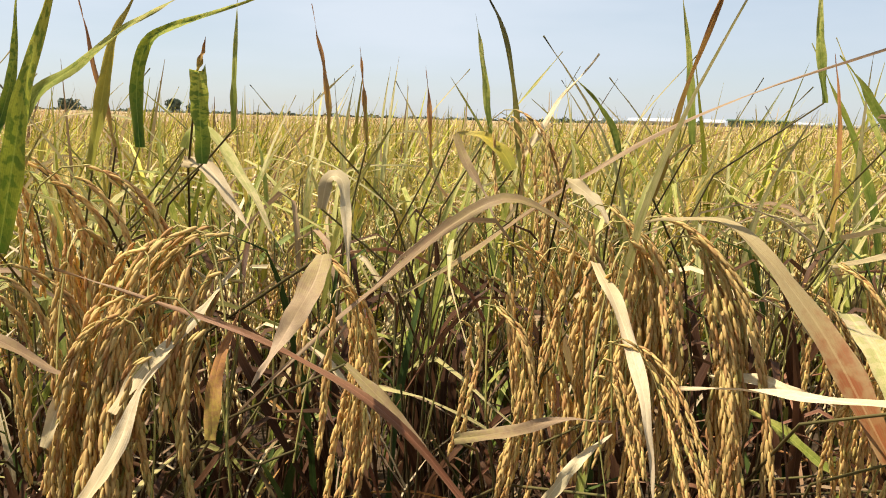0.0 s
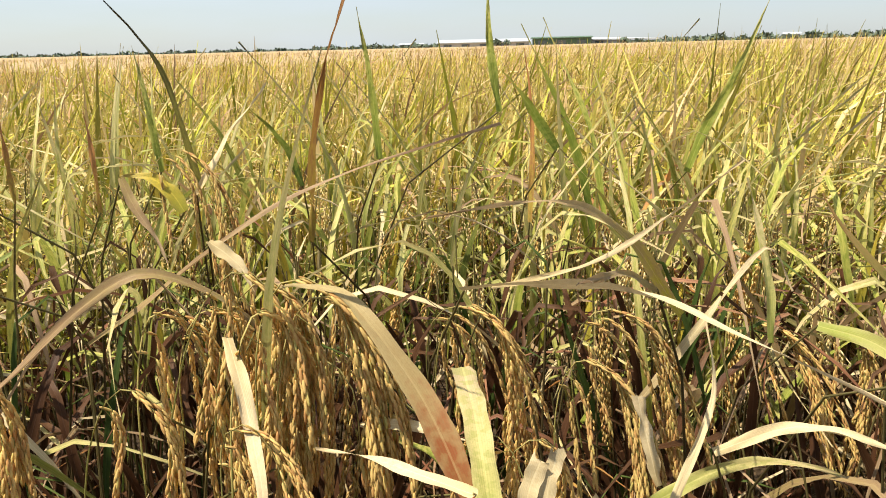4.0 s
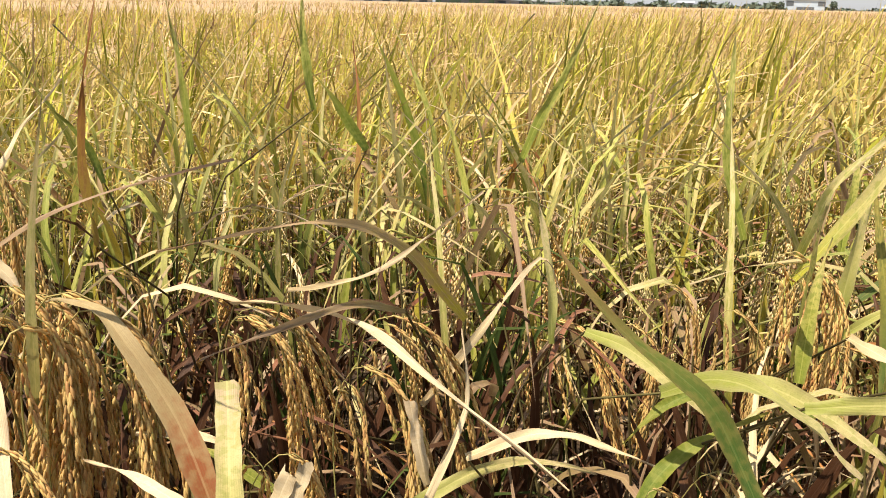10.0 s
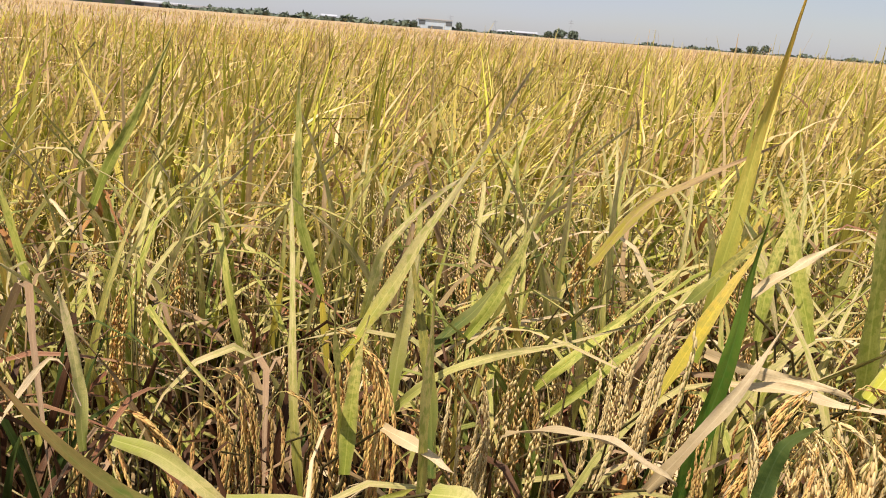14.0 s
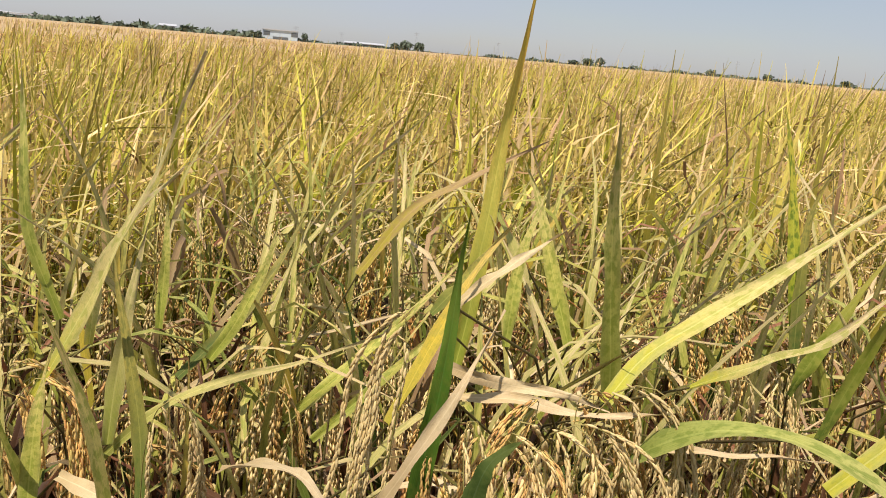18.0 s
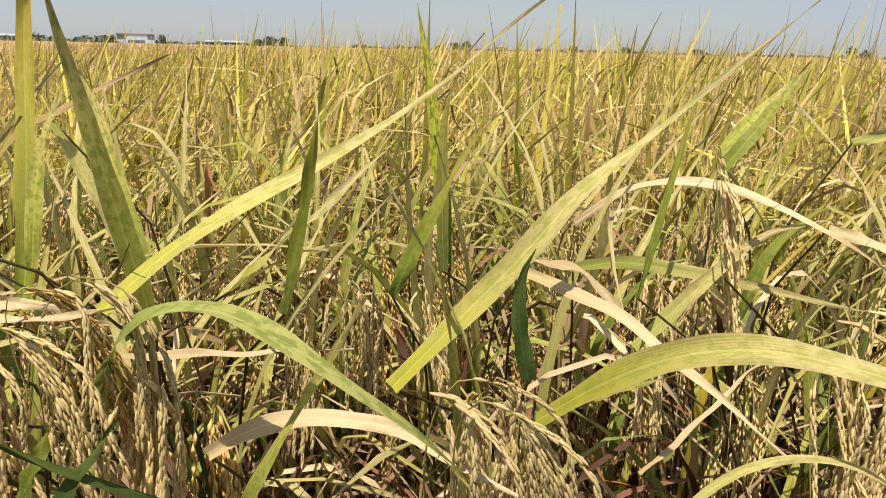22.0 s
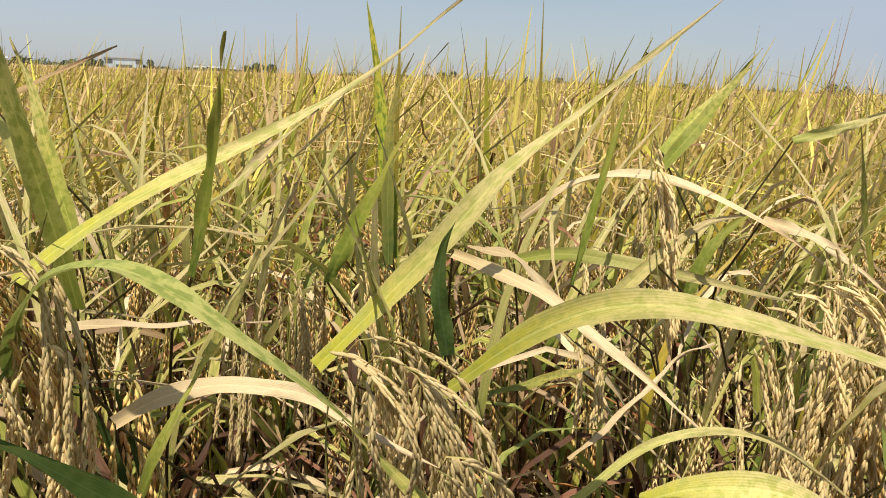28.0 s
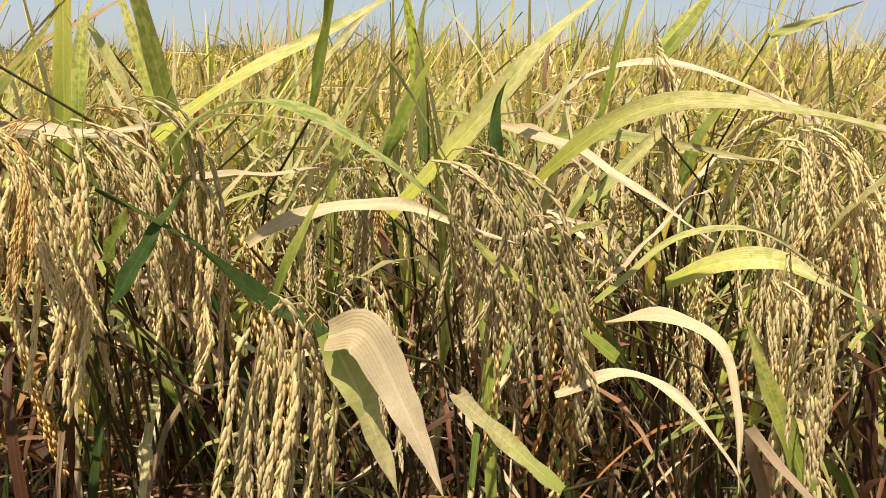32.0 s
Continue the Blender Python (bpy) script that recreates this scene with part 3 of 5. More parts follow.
def warehouse(deg0, deg1, dist, eaves, ridge, wall, roof, label, doors=4, tail=0.0):
    """A long shed: walls, a low sheet roof with overhang, and door openings along its front."""
    mid, w = (deg0 + deg1) / 2, dist * radians(deg1 - deg0)
    shed = tagged(new("warehouse"), label, "warehouse")
    shed.matrix_basis = far_pose(mid, dist)
    part("wall", solid("wall", *slab(-w / 2, w / 2, 0, 26, 0, eaves), wall), shed)
    x0, x1, e2 = -w / 2 - 0.8, w / 2 + 0.8, eaves * (1 - tail)
    v = [(x0, -1, eaves), (x1, -1, e2), (x1, 13, ridge * (1 - tail)), (x0, 13, ridge), (x0, 27, eaves), (x1, 27, e2)]
    v += [(p, q, r - 0.25) for p, q, r in v]
    f = [(0, 1, 2, 3), (3, 2, 5, 4), (6, 9, 8, 7), (9, 10, 11, 8), (0, 6, 7, 1), (4, 5, 11, 10), (0, 3, 9, 6), (3, 4, 10, 9), (1, 7, 8, 2), (2, 8, 11, 5)]
    part("roof", solid("roof", v, f, roof), shed, "pale sheet-metal roof")
    for k in range(doors):
        cx = -w / 2 + w * (k + 0.5) / doors
        part("door", solid("door", *slab(cx - 2, cx + 2, -0.12, 0.02, 0, eaves * 0.7), DARK_OPENING), shed, "dark roller door")
    return shed


warehouse(0.4, 6.5, 420, 2.8, 4.3, GREY_WALL, WHITE_ROOF, "long grey warehouse with a white sheet roof at the field's edge", 5)
warehouse(6.7, 10.6, 415, 4.0, 4.6, GREEN_WALL, GREEN_WALL, "dark green netted shed at the field's edge", 3)
warehouse(10.4, 16.0, 440, 3.0, 4.2, GREY_WALL, WHITE_ROOF, "low warehouse with a long white roof at the field's edge", 4, 0.35)
warehouse(-2.2, -0.6, 470, 2.6, 3.4, GREY_WALL, WHITE_ROOF, "small pale shed far beyond the rice", 2)
warehouse(34.3, 36.8, 460, 2.4, 3.2, GREY_WALL, WHITE_ROOF, "low white-roofed shed far beyond the rice", 2)
warehouse(22.5, 23.4, 470, 3.2, 4.2, GREY_WALL, WHITE_ROOF, "small white-roofed shed between distant trees", 1)

block = tagged(new("office_building"), "pale blue-grey flat-roofed building far across the field", "building")
block.matrix_basis = far_pose(30.0, 430)
part("wall", solid("wall", *slab(-8.5, 8.5, 0, 12, 0, 5.2), BLUE_WALL), block)
part("roof", solid("roof", *slab(-9, 9, -0.5, 12.5, 5.2, 5.7), WHITE_ROOF), block, "white roof slab")
for k in (-6.5, 7.0):
    part("window", solid("window", *slab(k - 1.6, k + 1.6, -0.1, 0.02, 2.6, 4.6), DARK_OPENING), block, "dark window band")
part("window", solid("window", *slab(-3.5, 4, -0.1, 0.02, 0.8, 2.2), DARK_OPENING), block, "dark window band")


def far_tree(deg, dist, tall, wide, seed):
    """A far tree: a tapered trunk, a few limbs and a crown of many small leaf clumps."""
    rng = np.random.default_rng(seed)
    tree = tagged(new("tree"), "dark green broad-crowned tree on the far field edge", "tree", "trees along the horizon")
    tree.matrix_basis = far_pose(deg, dist)
    heap = Heap()
    heap.put(tube([(0, 0, 0), (0.1, 0, tall * 0.3), (0, 0.1, tall * 0.6)], 0.22, 0.10, 6, 6))
    for _ in range(4):
        q, o = rng.uniform(0, 6.3), wide * 0.3
        heap.put(tube([(0, 0, tall * 0.3), (math.cos(q) * o * 0.5, math.sin(q) * o * 0.5, tall * 0.5), (math.cos(q) * o, math.sin(q) * o, tall * 0.65)], 0.09, 0.03, 5, 4))
    part("trunk", heap.mesh("trunk", [FAR_BARK]), tree)
    n = 380
    c = rng.normal(size=(n, 3))
    c = unit(c) * rng.uniform(0.2, 1.0, (n, 1)) * [wide / 2, wide / 2, tall * 0.36] + [0, 0, tall * 0.62]
    c += 0.05 * wide * np.sin(c * 2.1 / wide * 6 + seed)
    a, b0 = rng.normal(size=(n, 3)), rng.normal(size=(n, 3))
    r = rng.uniform(0.28, 0.5, (n, 1)) * wide / 5
    a, b0 = unit(a) * r, unit(b0) * r
    verts = np.stack([c - a - b0, c + a - b0 * 0.7, c + a * 0.8 + b0, c - a * 0.6 + b0], 1).reshape(-1, 3)
    me = quick_mesh("crown", verts, np.arange(4 * n).reshape(n, 4), verts[:, :2], np.zeros(n), [FAR_LEAF])
    part("crown", me, tree, "leafy dark green crown")
    return tree


TREES = [(-29.95, 300, 6.0, 6.0), (-28.65, 300, 4.0, 6.0), (-36.2, 310, 4.5, 7.0), (4.3, 405, 4.2, 5.0), (5.0, 405, 3.4, 4.0),
         (38.3, 400, 5.0, 6.5), (39.2, 400, 4.8, 6.0), (37.6, 405, 3.6, 5.0), (50.6, 430, 4.6, 6.0), (51.4, 430, 5.2, 5.0), (49.6, 440, 3.4, 5.0), (58.5, 430, 4.0, 5.0),
         (28.6, 420, 4.6, 4.0), (31.6, 420, 5.0, 4.0), (62.0, 440, 3.6, 6.0), (66.5, 430, 4.2, 5.0), (75.5, 400, 6.0, 4.0), (76.3, 400, 4.2, 5.0), (70.0, 450, 3.6, 6.0)]
for k, row in enumerate(TREES):
    far_tree(*row, seed=100 + k)


def far_wood(deg0, deg1, dist, tall, seed, name="hedgerow"):
    """A long far belt of bushes and trees, one mass with an uneven top."""
    rng = np.random.default_rng(seed)
    n = int((deg1 - deg0) * 90)
    deg = np.radians(rng.uniform(deg0, deg1, n))
    d = dist + rng.normal(0, 3, n)
    high = tall * (0.55 + 0.45 * np.sin(deg * 190 + seed) * np.sin(deg * 73 + 2 * seed)) * rng.uniform(0.5, 1.0, n)
    c = np.stack([CENTRE[0] + d * np.sin(deg), CENTRE[1] + d * np.cos(deg), high * rng.uniform(0.15, 1.0, n) + 0.4], 1)
    a, b0 = unit(rng.normal(size=(n, 3))), unit(rng.normal(size=(n, 3)))
    r = rng.uniform(0.5, 1.1, (n, 1)) * tall / 4
    a, b0 = a * r * 1.4, b0 * r
    verts = np.stack([c - a - b0, c + a - b0 * 0.7, c + a * 0.8 + b0, c - a * 0.6 + b0], 1).reshape(-1, 3)
    me = quick_mesh(name, verts, np.arange(4 * n).reshape(n, 4), verts[:, :2], np.zeros(n), [FAR_LEAF])
    tagged(new(name, me), "dark belt of bushes and trees along the horizon", "bushes", kind="stuff")


far_wood(-45, -24, 420, 2.6, 3)
far_wood(-24, 0.5, 470, 2.8, 4)
far_wood(-8, 0.5, 430, 3.2, 5)
far_wood(16, 29, 425, 4.2, 6)
far_wood(12.5, 18, 420, 3.4, 7)
far_wood(31, 40, 440, 2.4, 8)
far_wood(43.5, 60, 450, 2.6, 9)
far_wood(58, 100, 470, 2.6, 10)


def mast(deg, dist, tall):
    """A slender lattice mast: four legs drawn together, with crossed bracing."""
    m = tagged(new("pylon"), "slender grey lattice mast far beyond the field", "pylon", "masts on the horizon")
    m.matrix_basis = far_pose(deg, dist)
    for sx, sy in ((-1, -1), (1, -1), (1, 1), (-1, 1)):
        v, f, u = tube([(sx * 0.9, sy * 0.9, 0), (sx * 0.5, sy * 0.5, tall * 0.5), (sx * 0.15, sy * 0.15, tall)], 0.09, 0.06, 6, 4)
        part("leg", mesh_of("leg", v, f, u, [STEEL]), m)
    for k in range(5):
        z, w = tall * (k + 0.6) / 5.4, 0.9 * (1 - (k + 0.6) / 6)
        v, f, u = tube([(-w, -w, z), (0, 0, z + 0.8), (w, w, z + 1.6)], 0.05, 0.05, 4, 4)
        part("brace", mesh_of("brace", v, f, u, [STEEL]), m)
    for z in (0.82, 0.92):
        part("crossarm", solid("crossarm", *slab(-1.8, 1.8, -0.08, 0.08, tall * z, tall * z + 0.16), STEEL), m)


for row in ((31.0, 520, 9.5), (39.0, 560, 13.0), (44.5, 560, 11.0), (60.0, 540, 11.0), (34.0, 560, 9.0)):
    mast(*row)

# ---- rice plants that the walk passes ----

HEADS = [panicle_mesh("panicle", 20 + k, 0.26 + 0.012 * k, (0.055 if k < 3 else 0.028) + 0.016 * (k % 3), (10 if k < 3 else 7) + k % 3, GOLD if k < 3 else PALE, size=0.0125 if k < 3 else 0.0136, spread=0.0060 if k < 3 else 0.0065, pace=0.0027, rich=True, fling=0.42 if k < 3 else 0.16) for k in range(6)]
HEADS += [panicle_mesh("panicle", 30 + k, 0.27, 0.075 + 0.02 * k, 9, PALE, size=0.0136, spread=0.0075, pace=0.0027, rich=True, fling=0.5) for k in range(2)]
LIGHT_HEADS = [panicle_mesh("panicle", 40 + k, 0.23, 0.04 + 0.014 * k, 6, GOLD if k % 2 else PALE, 0.0105, 0.006, 0.0042) for k in range(4)]
MID_HEADS = [panicle_mesh("panicle", 50 + k, 0.24, 0.035 + 0.014 * k, 8, GOLD if k % 2 else PALE, 0.0112, 0.0055, 0.0036) for k in range(4)]


def shared_leaf(seed, high, out, width, mat, drop=0.0, spin=40):
    rng = np.random.default_rng(seed)
    if drop:
        pts = [(0, 0, 0), (out * 0.12, 0.01, high * 0.5), (out * 0.4, 0, high * 0.92), (out * 0.72, -0.01, high * (1 - drop * 0.35)), (out, 0.005, high * (1 - drop))]
    else:
        pts = [(0, 0, 0), (out * 0.1, 0.004, high * 0.35), (out * 0.4, 0, high * 0.7), (out, 0.003, high)]
    v, f, u = blade(pts, width, rng.uniform(-40, 40), rng.uniform(-spin, spin), n=10, rng=rng)
    return mesh_of("leaf", v, f, u, [mat])


ERECT = [shared_leaf(60 + k, h, o, w, KINDS[m]) for k, (h, o, w, m) in enumerate([(0.35, 0.14, 0.012, "lime"), (0.30, 0.18, 0.012, "ripe"), (0.40, 0.16, 0.010, "fade"), (0.32, 0.18, 0.010, "olive"), (0.36, 0.17, 0.009, "ripe"), (0.28, 0.10, 0.011, "yellow")])]
ARCHED = [shared_leaf(80 + k, h, o, w, KINDS[m], d) for k, (h, o, w, m, d) in enumerate([(0.26, 0.26, 0.010, "fade", 0.2), (0.22, 0.30, 0.010, "lime", 0.5), (0.18, 0.28, 0.008, "straw", 0.7), (0.20, 0.24, 0.009, "mauve", 0.9), (0.24, 0.22, 0.011, "lime", 0.4), (0.20, 0.32, 0.007, "fade", 0.3), (0.14, 0.30, 0.009, "fade", 0.9), (0.20, 0.22, 0.010, "soft", 0.15), (0.10, 0.30, 0.006, "reddish", 0.6)])]
LOW = [shared_leaf(100 + k, h, o, w, SHADED_LITTER if m == "litter" else KINDS[m], d) for k, (h, o, w, m, d) in enumerate([(0.25, 0.22, 0.011, "litter", 0.8), (0.30, 0.15, 0.011, "litter", 0.2), (0.32, 0.12, 0.010, "dark", 0.1), (0.28, 0.2, 0.011, "litter", 0.6), (0.30, 0.10, 0.011, "litter", 0.05), (0.24, 0.2, 0.011, "litter", 0.5)])]
STREWN = [shared_leaf(120 + k, h, o, w, KINDS[m], d) for k, (h, o, w, m, d) in enumerate([(0.20, 0.26, 0.012, "straw", 0.8), (0.26, 0.15, 0.012, "mauve", 0.3), (0.14, 0.30, 0.010, "straw", 0.5), (0.20, 0.2, 0.012, "fade", 0.6), (0.24, 0.22, 0.011, "brown", 0.4), (0.16, 0.3, 0.010, "mauve", 0.7)])]
THIN = [shared_leaf(140 + k, h, o, w, KINDS[m], d) for k, (h, o, w, m, d) in enumerate([(0.16, 0.34, 0.0035, "mauve", 0.9), (0.10, 0.36, 0.003, "reddish", 0.7), (0.20, 0.30, 0.004, "reddish", 1.2), (0.12, 0.32, 0.003, "straw", 1.3), (0.22, 0.24, 0.0045, "mauve", 0.6), (0.08, 0.38, 0.003, "brown", 0.5)])]
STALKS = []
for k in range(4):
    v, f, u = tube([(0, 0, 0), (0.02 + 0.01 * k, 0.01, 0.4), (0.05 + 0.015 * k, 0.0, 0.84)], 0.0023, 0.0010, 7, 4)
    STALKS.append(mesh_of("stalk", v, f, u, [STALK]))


def litter(plant, rng):
    """Ripe heads low in a plant, with bent straws and faded leaves lying between them."""
    for _ in range(2):
        hang_head(plant, MID_HEADS[rng.integers(0, 4)], pose(*rng.normal(0, 0.06, 2), rng.uniform(0.70, 0.84), 0, rng.uniform(-12, 12), rng.uniform(0, 360)))
    for k in range(6):
        part("leaf", (THIN[rng.integers(0, 6)] if k < 3 else STREWN[rng.choice([1, 3, 3, 4, 5])]), plant, m=pose(*rng.normal(0, 0.05, 2), rng.uniform(0.46, 0.72), rng.uniform(-30, 30), rng.uniform(-20, 30), rng.uniform(0, 360)))


def rice_plant(x, y, rng, near, low=False, dry=False, strewn=False, lush=False):
    """A hill of rice: tillers, each with a nodding head, erect and arched leaves, and withered ones below, coloured
    dark for shade.
    """
    plant = tagged(new("rice_plant"), "ripe rice plant with nodding golden heads and yellowing leaves", "rice plant", "rice plants near the path")
    spun = rng.uniform(0, 360)
    plant.matrix_basis = pose(x, y, 0, 0, 0, spun)
    count = rng.integers(5, 8)
    for k in range(count):
        q, s = 360 * k / count + rng.uniform(-25, 25), rng.uniform(0.95, 1.07) - (0.25 if low else 0)
        ox, oy = 0.02 * math.cos(radians(q)), 0.02 * math.sin(radians(q))
        kind = rng.integers(0, 4)
        here = pose(ox, oy, 0, 0, 0, q) @ pose(0, 0, 0, rng.normal(0, 6), rng.normal(0, 6), 0)
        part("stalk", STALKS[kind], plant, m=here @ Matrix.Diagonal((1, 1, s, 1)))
        top = here @ Vector((0.05 + 0.015 * kind, 0, 0.84 * s))
        heads = MID_HEADS if near else LIGHT_HEADS
        lot = 1.0 if low else rng.random()
        if lot < (0.22 if dry else 0.34):
            head, here = heads[rng.integers(0, len(heads))], pose(*top, 0, 0, q + rng.uniform(-50, 50)) @ pose(0, 0, 0, 0, rng.uniform(-12, 12), 0)
            if not dry or lot < 0.13:
                hang_head(plant, head, here)
        if not low and rng.random() < (0.12 if dry else 0.75):
            part("leaf", ERECT[rng.integers(0, 6)], plant, m=pose(top.x, top.y, top.z - 0.16, rng.uniform(-8, 8), 0, 140 * rng.uniform(-1, 1) - 35 - spun))
        for _ in range(0 if low else int(rng.random() < 0.5) if dry else rng.integers(2, 5)):
            part("leaf", ARCHED[rng.choice(DRY) if dry else rng.integers(0, 9)], plant, m=pose(top.x * 0.8, top.y * 0.8, top.z - (rng.uniform(0.04, 0.16) if dry else rng.uniform(0.12, 0.34)), rng.uniform(-20, 20), rng.uniform(-15, 25), rng.uniform(0, 360)))
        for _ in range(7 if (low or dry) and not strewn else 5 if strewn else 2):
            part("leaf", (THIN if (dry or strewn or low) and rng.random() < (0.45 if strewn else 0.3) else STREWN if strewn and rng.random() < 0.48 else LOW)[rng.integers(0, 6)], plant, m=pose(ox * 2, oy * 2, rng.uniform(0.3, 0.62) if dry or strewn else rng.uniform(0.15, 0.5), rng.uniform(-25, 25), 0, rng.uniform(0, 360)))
    if lush:
        litter(plant, np.random.default_rng(int(1000 * (x + 9) + 77 * (y + 9))))
    return plant


DRY = [2, 3, 5, 8, 3]


def off_path(x, y):
    """How far a place lies from the line along which the camera is carried."""
    a, b0 = Vector((-0.02, 0.05)), Vector((0.69, -0.09))
    p, d = Vector((x, y)), b0 - a
    u = max(0.0, min(1.0, (p - a).dot(d) / d.length_squared))
    return (p - (a + u * d)).length


plants = np.random.default_rng(5)
for row in range(-10, 14):
    for col in range(-12, 14):
        x = CENTRE[0] + 0.2 * col + plants.normal(0, 0.03)
        y = CENTRE[1] + 0.2 * row + plants.normal(0, 0.03)
        far, away = off_path(x, y), math.degrees(math.atan2(x - CENTRE[0], y - CENTRE[1]))
        if NEAREST < far < 1.85 and -62 < away < 105:
            rice_plant(x, y, plants, far < 1.15, False, far < 0.95 and away < 20, far < 1.1 and away >= 20, 0.86 < far < 1.6 and -2 < away < 75)
        elif 0.46 < far <= NEAREST and -62 < away < 105:
            rice_plant(x, y, plants, True, True, False, away > 20)


def edge_plant(x, y):
    """A rice plant on the field's edge, to which leaves and heads are added one by one."""
    plant = new("rice_plant")
    plant.location = (x, y, 0)
    return tagged(plant, "rice plant at the field's edge with bent drying leaves", "rice plant", "rice plants near the path")


edge = np.random.default_rng(77)


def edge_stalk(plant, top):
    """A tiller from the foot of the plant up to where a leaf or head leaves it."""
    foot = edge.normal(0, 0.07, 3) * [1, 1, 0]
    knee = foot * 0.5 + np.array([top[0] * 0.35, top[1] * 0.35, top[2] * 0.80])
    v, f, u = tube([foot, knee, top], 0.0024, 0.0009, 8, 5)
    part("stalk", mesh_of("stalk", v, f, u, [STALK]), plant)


def edge_leaf(plant, kind, width, points, turn=0.0, spin=0.0, cut=False, roll=0.0):
    v, f, u = blade(points, width * 0.92, turn + edge.normal(0, 14), spin + edge.normal(0, 25), cut, 30, rng=edge, roll=roll)
    root = np.array(plant.location)
    part("leaf", mesh_of("leaf", v - root, f, u, [KINDS[kind]]), plant, LEAF_LOOK[kind])
    top = np.array(points[0]) - root
    edge_stalk(plant, top)


def edge_head(plant, apex, way, size, which):
    """A nodding head whose bend lies at apex; way: the heading in which it nods."""
    here = pose(*(Vector(apex) - plant.location), edge.normal(0, 8), edge.normal(0, 8), way) @ Matrix.Scale(size, 4) @ pose(-0.03, 0, -0.042)
    hang_head(plant, HEADS[which], here)
    edge_stalk(plant, np.array(here @ Vector((0, 0, -0.09))))


LEAF_LOOK = dict(ripe="mottled leaf ripening from green to cream", mottle="dark green leaf mottled with yellow", gold="tall golden yellow leaf with an orange tip", reddish="narrow reddish brown dry leaf", fresh="fresh deep green leaf", soft="soft pale green leaf", olive="olive and dark green mottled leaf", green="fresh green leaf", lime="yellow-green mottled leaf", yellow="bright yellow leaf", fade="leaf fading from green to straw", straw="dry cream-coloured leaf",
                 rust="tan leaf with a rust-red base", brown="reddish brown narrow leaf", mauve="withered mauve-brown leaf", dark="green leaf coloured dark for shade",
                 ymauve="yellow leaf withered to mauve-brown", blacktip="narrow leaf with a blackened tip", gtip="green leaf with a brown tip")

# ---- the plants at the field's edge, leaf by leaf ----

p = edge_plant(-0.552, 0.525)
edge_leaf(p, "mauve", 0.009, [(-0.388, 0.420, 0.886), (-0.354, 0.426, 0.871), (-0.323, 0.431, 0.855), (-0.285, 0.437, 0.836)])
edge_leaf(p, "straw", 0.01, [(-0.378, 0.414, 0.833), (-0.367, 0.432, 0.858), (-0.358, 0.447, 0.873)])
p = edge_plant(-0.200, 0.572)
edge_leaf(p, "reddish", 0.0058, [(-0.067, 0.422, 0.804), (-0.097, 0.426, 0.835), (-0.126, 0.427, 0.857), (-0.159, 0.427, 0.873), (-0.192, 0.426, 0.886), (-0.252, 0.435, 0.899), (-0.324, 0.440, 0.913)])
p = edge_plant(-0.397, 0.591)
edge_leaf(p, "mauve", 0.015, [(-0.149, 0.424, 0.935), (-0.149, 0.409, 0.922), (-0.153, 0.392, 0.907), (-0.157, 0.376, 0.893), (-0.161, 0.360, 0.882)])
edge_leaf(p, "straw", 0.01, [(-0.263, 0.402, 0.843), (-0.256, 0.421, 0.862), (-0.236, 0.444, 0.888), (-0.216, 0.468, 0.922)])
edge_leaf(p, "straw", 0.012, [(-0.266, 0.373, 0.798), (-0.252, 0.389, 0.830), (-0.245, 0.402, 0.859), (-0.234, 0.414, 0.876)])
edge_leaf(p, "mauve", 0.009, [(-0.153, 0.473, 0.860), (-0.129, 0.463, 0.845), (-0.099, 0.452, 0.821), (-0.076, 0.440, 0.799)])
edge_leaf(p, "straw", 0.009, [(-0.311, 0.407, 0.816), (-0.304, 0.426, 0.859), (-0.292, 0.444, 0.889)])
edge_leaf(p, "brown", 0.01, [(-0.206, 0.404, 0.833), (-0.211, 0.423, 0.865), (-0.207, 0.445, 0.897)])
edge_head(p, (-0.185, 0.574, 0.888), 65, 0.9, 0)
edge_head(p, (-0.241, 0.485, 0.939), 180, 1, 0)
edge_head(p, (-0.252, 0.462, 0.942), 188, 1, 0)
edge_head(p, (-0.275, 0.455, 0.931), 143, 1, 0)
edge_head(p, (-0.278, 0.429, 0.905), 172, 0.9, 0)
edge_head(p, (-0.348, 0.500, 0.929), 97, 1, 1)
edge_head(p, (-0.241, 0.428, 0.905), 185, 0.9, 1)
edge_head(p, (-0.232, 0.607, 0.906), 7, 0.8, 1)
edge_head(p, (-0.257, 0.412, 0.894), 167, 0.8, 1)
edge_head(p, (-0.372, 0.444, 0.877), 184, 0.9, 2)
p = edge_plant(-0.547, 0.749)
edge_leaf(p, "mottle", 0.019, [(-0.428, 0.518, 0.905), (-0.408, 0.511, 0.964), (-0.388, 0.506, 1.027), (-0.365, 0.504, 1.082), (-0.350, 0.497, 1.109)])
edge_leaf(p, "lime", 0.011, [(-0.437, 0.548, 0.978), (-0.418, 0.552, 1.016), (-0.387, 0.556, 1.038), (-0.345, 0.564, 1.069), (-0.313, 0.564, 1.085), (-0.289, 0.561, 1.098)])
edge_leaf(p, "mottle", 0.014, [(-0.448, 0.732, 0.973), (-0.452, 0.737, 1.033), (-0.442, 0.741, 1.071), (-0.417, 0.746, 1.087), (-0.374, 0.754, 1.103), (-0.332, 0.763, 1.117)])
edge_leaf(p, "yellow", 0.014, [(-0.441, 0.648, 0.956), (-0.436, 0.651, 0.995), (-0.430, 0.655, 1.034), (-0.423, 0.658, 1.068), (-0.410, 0.660, 1.092), (-0.400, 0.661, 1.108)])
